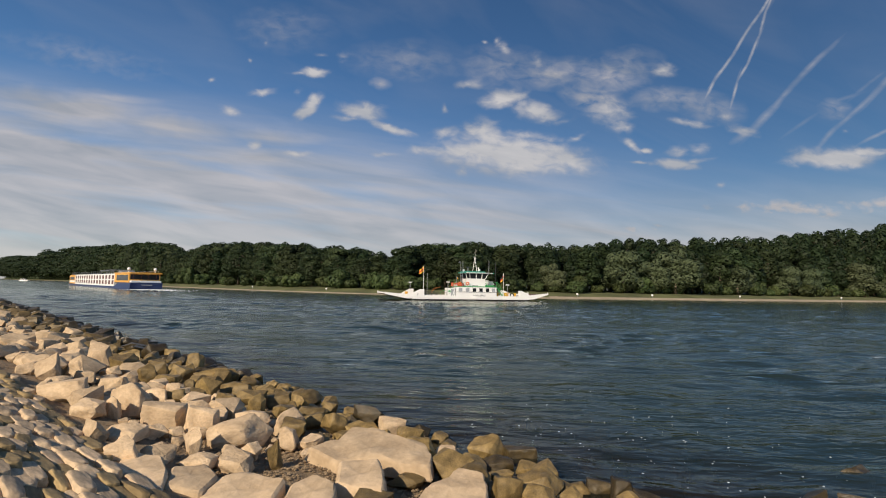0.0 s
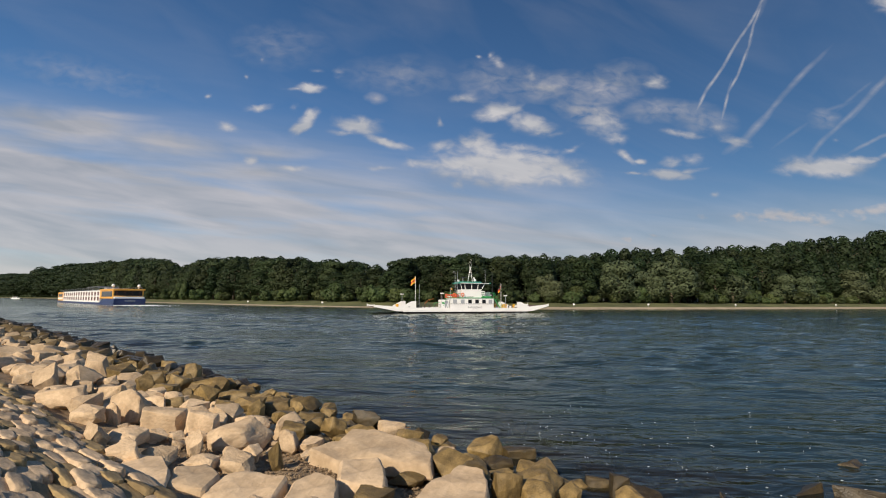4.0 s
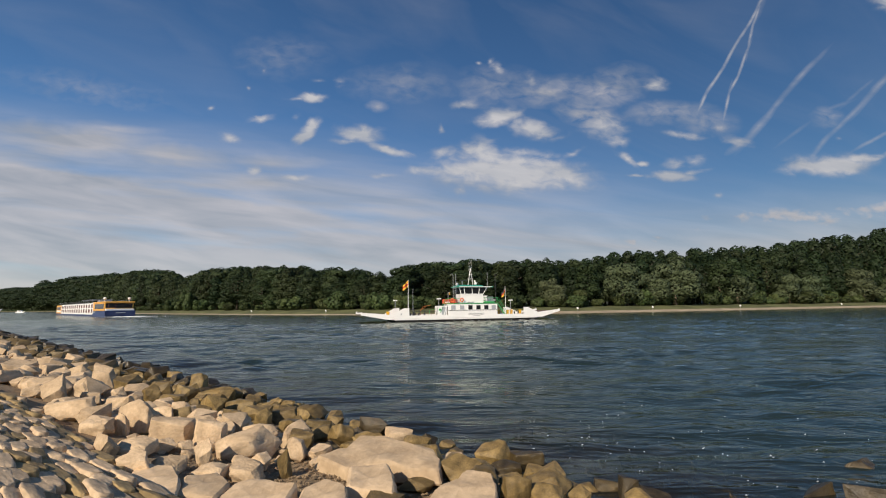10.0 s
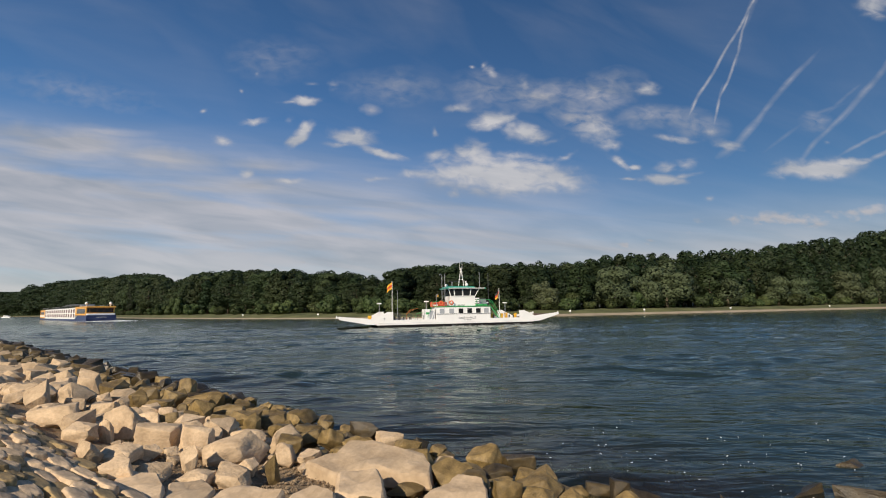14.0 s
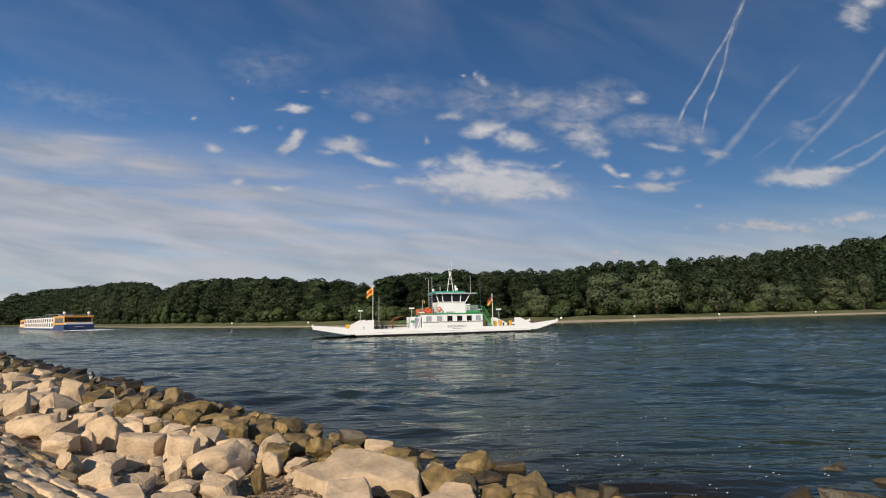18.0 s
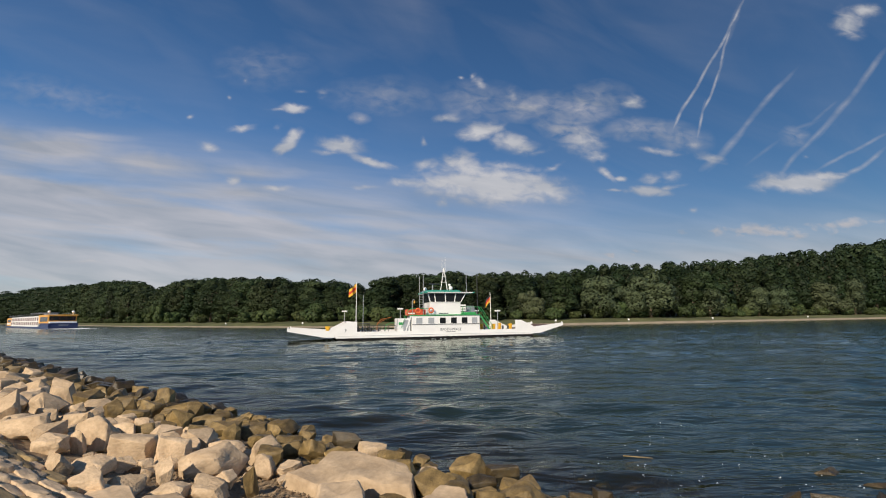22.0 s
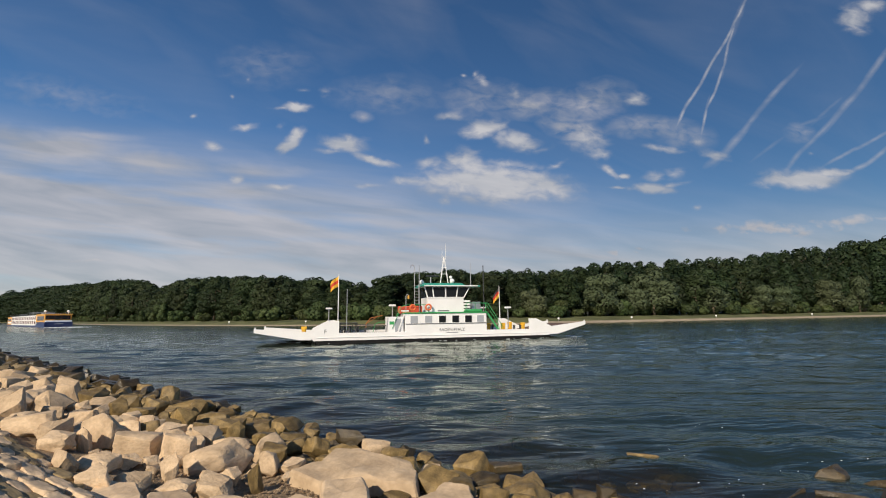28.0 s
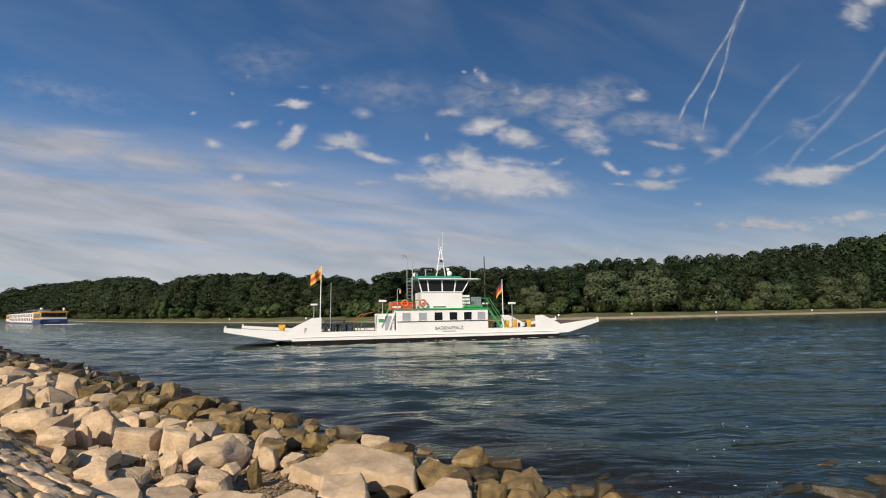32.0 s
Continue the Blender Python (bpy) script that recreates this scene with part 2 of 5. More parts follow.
def water_mat():
    m, t, n, l, p = nodes_of("river_water")
    n.remove(p)
    geo, tc = n.new("ShaderNodeNewGeometry"), n.new("ShaderNodeTexCoord")
    height = None
    for scale, stretch, amount, detail in WAVES:
        mp, q = n.new("ShaderNodeMapping"), n.new("ShaderNodeTexNoise")
        mp.inputs["Scale"].default_value = (scale, scale * stretch, 1)
        mp.inputs["Rotation"].default_value = (0, 0, radians(8))
        l.new(tc.outputs["Object"], mp.inputs["Vector"])
        l.new(mp.outputs[0], q.inputs["Vector"])
        q.inputs["Scale"].default_value, q.inputs["Detail"].default_value = 1.0, detail
        q.inputs["Distortion"].default_value = 0.6
        a = n.new("ShaderNodeMath")
        a.operation = "MULTIPLY_ADD"
        a.inputs[1].default_value = amount
        l.new(q.outputs["Fac"], a.inputs[0])
        if height:
            l.new(height, a.inputs[2])
        else:
            a.inputs[2].default_value = 0
        height = a.outputs[0]
    b = n.new("ShaderNodeBump")
    b.inputs["Strength"].default_value, b.inputs["Distance"].default_value = 1.0, 1.0
    l.new(height, b.inputs["Height"])
    dot = n.new("ShaderNodeVectorMath")
    dot.operation = "DOT_PRODUCT"
    dot.inputs[1].default_value = INLAND
    l.new(geo.outputs["Position"], dot.inputs[0])
    rng = n.new("ShaderNodeMapRange")
    rng.interpolation_type = "SMOOTHSTEP"
    rng.inputs["From Min"].default_value, rng.inputs["From Max"].default_value = INLAND.dot(SHORE) - 5.0, INLAND.dot(SHORE) - 0.4
    rng.inputs["To Min"].default_value, rng.inputs["To Max"].default_value = 0.0, 0.6
    l.new(dot.outputs["Value"], rng.inputs["Value"])
    deep, clear, under = n.new("ShaderNodeBsdfDiffuse"), n.new("ShaderNodeBsdfTransparent"), n.new("ShaderNodeMixShader")
    # silt stirred up along the shore
    silt, cloudy, murk, blend = n.new("ShaderNodeMapRange"), n.new("ShaderNodeTexNoise"), n.new("ShaderNodeMath"), n.new("ShaderNodeMix")
    silt.interpolation_type = "SMOOTHSTEP"
    silt.inputs["From Min"].default_value, silt.inputs["From Max"].default_value = INLAND.dot(SHORE) - 4.2, INLAND.dot(SHORE) - 0.8
    l.new(dot.outputs["Value"], silt.inputs["Value"])
    cloudy.inputs["Scale"].default_value, cloudy.inputs["Detail"].default_value = 1.1, 3
    l.new(geo.outputs["Position"], cloudy.inputs["Vector"])
    murk.operation, murk.use_clamp = "MULTIPLY", True
    gain = n.new("ShaderNodeMath")
    gain.operation, gain.use_clamp = "MULTIPLY_ADD", True
    gain.inputs[1].default_value, gain.inputs[2].default_value = 3.0, -0.75
    l.new(cloudy.outputs["Fac"], gain.inputs[0])
    l.new(silt.outputs[0], murk.inputs[0])
    l.new(gain.outputs[0], murk.inputs[1])
    blend.data_type = "RGBA"
    blend.inputs["A"].default_value, blend.inputs["B"].default_value = (*WATER_BODY, 1), (*SILT, 1)
    l.new(murk.outputs[0], blend.inputs["Factor"])
    l.new(blend.outputs["Result"], deep.inputs["Color"])
    clear.inputs["Color"].default_value = (0.72, 0.74, 0.62, 1)
    l.new(rng.outputs[0], under.inputs[0])
    l.new(deep.outputs[0], under.inputs[1])
    l.new(clear.outputs[0], under.inputs[2])
    gloss, fres, top = n.new("ShaderNodeBsdfGlossy"), n.new("ShaderNodeFresnel"), n.new("ShaderNodeMixShader")
    gloss.inputs["Roughness"].default_value = 0.10
    gloss.inputs["Color"].default_value = (0.95, 0.98, 0.90, 1)
    fres.inputs["IOR"].default_value = 1.33
    for q in (gloss, fres, deep):
        l.new(b.outputs[0], q.inputs["Normal"])
    l.new(fres.outputs[0], top.inputs[0])
    l.new(under.outputs[0], top.inputs[1])
    l.new(gloss.outputs[0], top.inputs[2])
    l.new(top.outputs[0], n["Material Output"].inputs["Surface"])
    return m


SILT = (0.034, 0.028, 0.020)
WATER_BODY = (0.016, 0.027, 0.024)
WAVES = ((0.13, 4.4, 0.14, 2), (0.38, 4.0, 0.088, 2), (1.4, 2.8, 0.035, 2), (4.5, 2.0, 0.0075, 1))
WAVE_RISE = 0.0039
M_WATER = water_mat()

# ---------------------------------------------------------------- mesh helpers


def mesh_ob(name, bm, material, parent=None, smooth=False):
    me = bpy.data.meshes.new(name)
    bm.to_mesh(me)
    bm.free()
    for m in (material if isinstance(material, (list, tuple)) else [material]):
        me.materials.append(m)
    if smooth:
        for f in me.polygons:
            f.use_smooth = True
    ob = new(name, me)
    ob.parent = parent
    return ob


def part(name, bm, material, parent, label="", smooth=False):
    """Links a bmesh as ONE mesh object under a thing or a part."""
    return tagged(mesh_ob(name, bm, material, parent, smooth), label)


def thing(name, m, label, category, group="", kind=""):
    ob = tagged(new(name), label, category, group, kind)
    ob.empty_display_size = 0.2
    ob.matrix_basis = m
    return ob


def box(x0, x1, y0, y1, z0, z1, bev=0.0, bm=None):
    bm = bm or bmesh.new()
    r = bmesh.ops.create_cube(bm, size=1)
    for v in r["verts"]:
        v.co = Vector(((x0 + x1) / 2 + v.co.x * (x1 - x0), (y0 + y1) / 2 + v.co.y * (y1 - y0), (z0 + z1) / 2 + v.co.z * (z1 - z0)))
    if bev:
        es = list({e for v in r["verts"] for e in v.link_edges})
        bmesh.ops.bevel(bm, geom=es, offset=bev, segments=1, affect="EDGES")
    return bm


def rod(a, b, r0, r1=None, seg=8, bm=None):
    bm = bm or bmesh.new()
    a, b = Vector(a), Vector(b)
    r1 = r0 if r1 is None else r1
    m = Matrix.Translation((a + b) / 2) @ (b - a).to_track_quat("Z", "Y").to_matrix().to_4x4()
    bmesh.ops.create_cone(bm, cap_ends=True, segments=seg, radius1=r0, radius2=r1, depth=(b - a).length, matrix=m)
    return bm


def pipe(points, r, seg=6, bm=None):
    bm = bm or bmesh.new()
    for a, b in zip(points, points[1:]):
        rod(a, b, r, seg=seg, bm=bm)
    return bm


def plate(outline, y0, y1, bm=None):
    """A plate cut to an outline of (x, z), from y0 to y1."""
    bm = bm or bmesh.new()
    a = [bm.verts.new((x, y0, z)) for x, z in outline]
    b = [bm.verts.new((x, y1, z)) for x, z in outline]
    bm.faces.new(a)
    bm.faces.new(b[::-1])
    k = len(a)
    for i in range(k):
        bm.faces.new((a[i], b[i], b[(i + 1) % k], a[(i + 1) % k]))
    bmesh.ops.recalc_face_normals(bm, faces=bm.faces[:])
    return bm


def ball(c, r, seg=12, flat=1.0, bm=None):
    bm = bm or bmesh.new()
    bmesh.ops.create_uvsphere(bm, u_segments=seg, v_segments=seg // 2 + 2, radius=r, matrix=Matrix.Translation(c) @ Matrix.Diagonal((1, 1, flat, 1)))
    return bm


def ring(c, radius, r, seg=20, side=8):
    """A ring that stands upright in the x-z plane."""
    bm = bmesh.new()
    rows = []
    for i in range(seg):
        a = 2 * math.pi * i / seg
        row = []
        for j in range(side):
            b = 2 * math.pi * j / side
            d = radius + r * math.cos(b)
            row.append(bm.verts.new((c[0] + d * math.cos(a), c[1] + r * math.sin(b), c[2] + d * math.sin(a))))
        rows.append(row)
    for i in range(seg):
        for j in range(side):
            p, q = rows[i], rows[(i + 1) % seg]
            bm.faces.new((p[j], p[(j + 1) % side], q[(j + 1) % side], q[j]))
    bmesh.ops.recalc_face_normals(bm, faces=bm.faces[:])
    return bm


def words(text, size, material, parent, m, label=""):
    cu = bpy.data.curves.new("lettering", "FONT")
    cu.body, cu.size, cu.align_x, cu.extrude = text, size, "CENTER", 0.005
    tmp = bpy.data.objects.new("tmp", cu)
    me = bpy.data.meshes.new_from_object(tmp)
    bpy.data.objects.remove(tmp)
    me.materials.append(material)
    ob = new("lettering", me)
    ob.parent = parent
    ob.matrix_basis = m
    return tagged(ob, label)


# ---------------------------------------------------------------- ground, banks, water
def sheet(name, rows, material, label, kind_material=None):
    """A sheet from rows of points, one row next to another; kind_material(i, j) picks the slot of a face."""
    bm = bmesh.new()
    vs = [[bm.verts.new(p) for p in r] for r in rows]
    for i in range(len(vs) - 1):
        for j in range(len(vs[i]) - 1):
            f = bm.faces.new((vs[i][j], vs[i][j + 1], vs[i + 1][j + 1], vs[i + 1][j]))
            f.material_index = kind_material(i, j) if kind_material else 0
    bmesh.ops.recalc_face_normals(bm, faces=bm.faces[:])
    if sum(f.normal.z for f in bm.faces) < 0:
        bmesh.ops.reverse_faces(bm, faces=bm.faces[:])
    return tagged(mesh_ob(name, bm, material, smooth=True), label, kind="structure")


ground = sheet("ground", [[(x, y, -2.65) for x in (-4500, 0, 4500)] for y in (-4500, 0, 4500)], M_BED, "muddy brown river bed and low land")

us = [-300, -60, -25] + [-14 + 0.5 * i for i in range(90)] + [34, 40, 50, 70, 100, 160, 300, 700, 2500]
ss = [-60, -25, -14, -10, -8, -6, -5, -4, -3.2, -2.5, -1.8, -1.2] + [-0.8 + 0.4 * i for i in range(18)] + [7, 8, 10, 12, 20, 60, 300, 3000]


def near_point(u, s):
    wob = noise.noise(Vector((u * 0.7, s * 0.7, 0))) * 0.07 if abs(s) < 12 else 0
    z = bank_height(s) + wob - (0.06 if 0 < s < 4 else 0)
    if s < 0 and u < 1:
        # a shallow stony shelf
        k = min(1, (1 - u) / 4) * min(1, max(0, (12 + s) / 5))
        z = z * (1 - k) + max(z, -0.17 - 0.035 * max(0, -s - 1) + wob) * k
    return spot(u, s, z)


near_bank = sheet("near_bank", [[near_point(u, s) for u in us] for s in ss], [M_BED, M_GRAVEL, M_GRASS],
                  "gravel river bank covered with loose quarry stones", lambda i, j: 0 if ss[i] < -0.5 else (1 if ss[i] < 9 else 2))

# the far shoreline, from the right end round to the far left
FAR_X = (-2600, -1300, -720, -430, -330, -250, -150, -70, -30, 0, 30, 80, 130, 190, 300, 700, 2500)
FAR_Y = (2450, 1230, 760, 510, 400, 312, 218, 156, 133, 124, 124, 142, 163, 186, 225, 300, 700)


def far_shore(x):
    return float(np.interp(x, FAR_X, FAR_Y))


def far_normal(x):
    d = (far_shore(x + 4) - far_shore(x - 4)) / 8
    return Vector((-d, 1, 0)).normalized()


def far_point(x, w, z):
    n = far_normal(x)
    return Vector((x, far_shore(x), 0)) + n * w + Vector((0, 0, z))


fx = [-2600, -1300, -900, -720, -600, -500] + [-450 + 6 * i for i in range(130)] + [340, 400, 500, 700, 1200, 2500]
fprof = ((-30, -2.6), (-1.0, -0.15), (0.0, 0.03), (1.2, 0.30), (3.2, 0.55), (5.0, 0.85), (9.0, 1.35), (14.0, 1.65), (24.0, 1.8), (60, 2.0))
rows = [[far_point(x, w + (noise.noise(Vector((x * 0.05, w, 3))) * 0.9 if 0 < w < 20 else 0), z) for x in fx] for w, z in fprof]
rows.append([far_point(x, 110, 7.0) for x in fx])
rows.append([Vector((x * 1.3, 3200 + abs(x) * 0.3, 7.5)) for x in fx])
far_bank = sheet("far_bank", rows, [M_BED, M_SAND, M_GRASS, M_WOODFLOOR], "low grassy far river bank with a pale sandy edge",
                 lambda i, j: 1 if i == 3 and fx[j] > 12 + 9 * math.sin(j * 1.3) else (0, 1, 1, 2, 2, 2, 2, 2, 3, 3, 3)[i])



def steps(start, spans):
    """Grid lines from start: (end, step) one after another."""
    out = [start]
    for end, step in spans:
        k = max(1, round((end - out[-1]) / step))
        a = out[-1]
        out += [a + (end - a) * (i + 1) / k for i in range(k)]
    return out


wx = steps(-4400.0, ((-1200, 800), (-400, 200), (-170, 30), (-95, 1.1), (-40, 0.5), (26, 0.24), (50, 0.5), (95, 1.4), (300, 30), (1200, 200), (4400, 800)))
wy = steps(-4400.0, ((-1200, 800), (-200, 200), (-10, 30), (2, 1.5), (44, 0.22), (75, 0.42), (140, 0.9), (260, 6), (700, 60), (1600, 300), (4400, 900)))
gx, gy = np.meshgrid(np.array(wx), np.array(wy))
wr = np.random.RandomState(3)
gz = np.zeros_like(gx)
for i in range(80):
    wl = math.exp(wr.uniform(math.log(0.65), math.log(2.8))) if i < 66 else wr.uniform(4.0, 9.0)
    ang = radians(90 + wr.normal(0, 32))
    k = 2 * math.pi / wl
    gz += WAVE_RISE * wl * (1.0 if i < 66 else 0.32) * np.sin(k * (gx * math.cos(ang) + gy * math.sin(ang)) + wr.uniform(0, 6.28))
fade = np.clip((gx + 165) / 60, 0, 1) * np.clip((95 - gx) / 25, 0, 1) * np.clip((gy + 10) / 10, 0, 1) * np.clip((150 - gy) / 60, 0, 1)
# quieter patches where the river wells up
patch = 0.70 + 0.50 * np.sin(gx * 0.21 + 1.7 * np.sin(gy * 0.13)) * np.sin(gy * 0.33 + 1.2 * np.sin(gx * 0.17 + 2.0))
gz *= fade * patch
# the long wash that the cruise ship leaves on the upstream side
for wl, ang, amp in ((5.2, 96, 0.050), (3.7, 88, 0.034), (6.9, 103, 0.048), (2.6, 92, 0.016)):
    k, a = 2 * math.pi / wl, radians(ang)
    gz += amp * fade * np.exp(-((gx + 42) / 30) ** 2 - ((gy - 50) / 26) ** 2) * np.sin(k * (gx * math.cos(a) + gy * math.sin(a)) + 1.3 * np.sin(gx * 0.11 + wl))
me = bpy.data.meshes.new("water")
nx, ny = len(wx), len(wy)
ids = np.arange(nx * ny).reshape(ny, nx)
quads = np.stack([ids[:-1, :-1], ids[:-1, 1:], ids[1:, 1:], ids[1:, :-1]], -1).reshape(-1, 4)
me.from_pydata(np.stack([gx, gy, gz], -1).reshape(-1, 3).tolist(), [], quads.tolist())
me.materials.append(M_WATER)
me.polygons.foreach_set("use_smooth", np.ones(len(quads), dtype=bool))
water = tagged(new("water", me), "rippled dark blue-green river water reflecting the sky", "river", kind="structure")

# ---------------------------------------------------------------- clouds on a far dome
# middle (x / y and z / y of its direction), half width, half height, turn, density
HEAP = [(0.122, 0.298, 0.213, 0.0511, -4.4, 1), (0.225, 0.289, 0.097, 0.0341, -6.4, 0.9), (0.045, 0.308, 0.134, 0.0341, 3.9, 0.9),
           (-0.065, 0.308, 0.08, 0.0171, -1.3, 0.7), (0.003, 0.264, 0.025, 0.0281, -1.2, 0.6), (-0.029, 0.345, 0.061, 0.0211, 9.1, 0.6),
           (0.044, 0.354, 0.061, 0.0382, 19.4, 0.7), (0.094, 0.431, 0.065, 0.0255, 7.1, 0.95), (0.172, 0.402, 0.065, 0.0293, -11.8, 0.9),
           (0.254, 0.344, 0.047, 0.0114, 14.2, 0.5), (0.15, 0.345, 0.107, 0.0173, -6.5, 0.55), (0.016, 0.462, 0.046, 0.0158, 4, 0.6),
           (0.217, 0.38, 0.054, 0.0116, 3.9, 0.45), (0.085, 0.329, 0.111, 0.0344, -11.7, 0.85), (0.155, 0.32, 0.128, 0.0267, -7.5, 0.8)]
PUFFS_LEFT = [(-0.353, 0.405, 0.046, 0.0181, 39.1, 1), (-0.34, 0.419, 0.022, 0.0182, 19.9, 0.9), (-0.343, 0.489, 0.047, 0.0163, -4.5, 0.9),
           (-0.375, 0.488, 0.037, 0.0082, -1.3, 0.6), (-0.46, 0.441, 0.044, 0.0122, 4, 0.8), (-0.225, 0.398, 0.067, 0.0257, -9.6, 0.95),
           (-0.254, 0.385, 0.055, 0.0099, -1.3, 0.6), (-0.159, 0.36, 0.07, 0.0137, -15.7, 0.95), (-0.533, 0.396, 0.037, 0.0177, -11.6, 0.6),
           (-0.474, 0.321, 0.025, 0.0158, 9.2, 0.75), (-0.373, 0.3, 0.051, 0.0097, -1.3, 0.65), (-0.168, 0.301, 0.051, 0.0077, 1.8, 0.55),
           (-0.038, 0.404, 0.011, 0.0159, -1.3, 0.6), (-0.583, 0.47, 0.009, 0.0081, -1.3, 0.5), (-0.491, 0.517, 0.009, 0.0082, -1.4, 0.5)]
PUFFS_MIDDLE = [(-0.458, 0.559, 0.009, 0.0083, -1.4, 0.4), (-0.374, 0.44, 0.019, 0.0121, -1.3, 0.4), (-0.276, 0.527, 0.026, 0.0144, -1.4, 0.42),
           (-0.33, 0.532, 0.032, 0.0103, -1.4, 0.4), (-0.785, 0.134, 0.075, 0.0065, 0.8, 0.6), (-0.338, 0.111, 0.018, 0.0073, -1.2, 0.45),
           (0.096, 0.548, 0.023, 0.0164, -33.2, 0.7), (0.079, 0.565, 0.009, 0.0125, -1.4, 0.5), (0.052, 0.56, 0.009, 0.0062, -1.4, 0.45),
           (0.173, 0.516, 0.019, 0.0343, 24.9, 0.45), (0.461, 0.495, 0.034, 0.0243, 9.2, 0.75), (0.335, 0.401, 0.062, 0.044, -11.9, 0.7),
           (0.362, 0.366, 0.031, 0.0237, -1.3, 0.65), (0.377, 0.324, 0.039, 0.0118, -35.2, 0.75), (0.416, 0.311, 0.02, 0.0097, -1.3, 0.9)]
PUFFS_RIGHT = [(0.396, 0.283, 0.028, 0.0047, -1.3, 0.65), (0.475, 0.279, 0.06, 0.0151, -3.3, 1), (0.51, 0.285, 0.063, 0.0093, 9, 0.65),
           (0.481, 0.307, 0.04, 0.015, 9, 0.6), (0.523, 0.314, 0.036, 0.0169, 9, 0.6), (0.513, 0.373, 0.067, 0.0117, -8.7, 0.7),
           (0.586, 0.388, 0.027, 0.0117, -1.3, 0.5), (0.628, 0.356, 0.046, 0.0155, -6.6, 0.7), (0.576, 0.238, 0.018, 0.0093, -1.2, 0.45),
           (0.823, 0.298, 0.121, 0.0264, 3.9, 1), (0.746, 0.295, 0.042, 0.0285, -1.3, 0.6), (0.883, 0.31, 0.075, 0.0152, 1.8, 0.85),
           (0.847, 0.358, 0.016, 0.0097, -1.3, 0.35), (0.993, 0.696, 0.047, 0.0553, -1.4, 0.75), (1.041, 0.728, 0.047, 0.0258, -1.5, 0.75)]
VEILS = [(-0.419, 0.595, 0.119, 0.0569, -1.4, 0.22), (-0.123, 0.516, 0.135, 0.0476, -1.4, 0.33), (-0.189, 0.464, 0.025, 0.0137, -1.3, 0.52),
           (0.09, 0.499, 0.116, 0.0513, -1.3, 0.38), (0.216, 0.491, 0.107, 0.0374, 1.8, 0.63), (0.341, 0.488, 0.109, 0.0505, 14.4, 0.63),
           (0.481, 0.429, 0.106, 0.0291, -1.3, 0.6), (0.56, 0.406, 0.073, 0.0349, -6.6, 0.48), (0.298, 0.433, 0.07, 0.0312, -11.9, 0.75),
           (0.738, 0.183, 0.255, 0.0236, -1.2, 1.05), (0.904, 0.199, 0.129, 0.0163, 3.9, 0.9), (0.425, 0.138, 0.188, 0.023, 4.8, 0.9),
           (0.508, 0.154, 0.066, 0.0124, 10.8, 0.83), (0.825, 0.407, 0.039, 0.0271, -1.3, 0.45), (-0.886, 0.527, 0.222, 0.0434, -9.6, 0.24)]
SHEETS = [(-0.912, 0.395, 0.295, 0.0602, -6.4, 1), (-1.008, 0.427, 0.228, 0.0361, -4.4, 0.85), (-0.816, 0.423, 0.147, 0.0222, -3.4, 0.6),
           (-0.672, 0.356, 0.253, 0.0429, -10.4, 0.9), (-0.936, 0.254, 0.368, 0.0789, -6.3, 0.95), (-0.459, 0.29, 0.326, 0.0477, -6.4, 0.7),
           (-0.585, 0.22, 0.337, 0.0467, -7.3, 0.8), (-0.466, 0.153, 0.561, 0.0614, -3.2, 0.9), (-0.111, 0.152, 0.355, 0.0562, -3.2, 0.65),
           (-0.435, 0.335, 0.209, 0.035, -4.4, 0.65), (-0.787, 0.321, 0.344, 0.0401, -7.4, 0.6)]
RIFTS = [(-0.866, 0.328, 0.279, 0.0134, -7.4, 0.75), (-0.549, 0.263, 0.249, 0.0118, -10.3, 0.7), (-0.277, 0.215, 0.193, 0.0117, -8.3, 0.65),
           (-0.085, 0.193, 0.153, 0.009, -5.3, 0.5), (-0.681, 0.308, 0.159, 0.0106, -9.4, 0.4), (-0.318, 0.313, 0.078, 0.0188, -1.3, 0.4),
           (-0.951, 0.163, 0.155, 0.018, -4.2, 0.3)]
TRAILS = [(0.719, 0.71, 0.067, 0.0043, -119.5, 1), (0.687, 0.653, 0.049, 0.0042, -120.6, 1), (0.641, 0.581, 0.099, 0.0042, -123.2, 1),
           (0.589, 0.504, 0.064, 0.0042, -125.8, 1), (0.557, 0.454, 0.039, 0.0041, -116.2, 1), (0.698, 0.662, 0.043, 0.0037, -112.4, 0.89),
           (0.68, 0.608, 0.056, 0.0037, -104.7, 0.89), (0.656, 0.544, 0.063, 0.0036, -115.5, 0.89), (0.63, 0.492, 0.039, 0.0036, -118.7, 0.89),
           (0.611, 0.444, 0.053, 0.0036, -105.9, 0.89), (0.715, 0.699, 0.071, 0.0096, -114.1, 0.4), (0.78, 0.506, 0.103, 0.0072, -135.1, 0.5),
           (0.714, 0.436, 0.066, 0.0071, -130.5, 0.5), (0.67, 0.385, 0.071, 0.0091, -132.4, 0.6)]
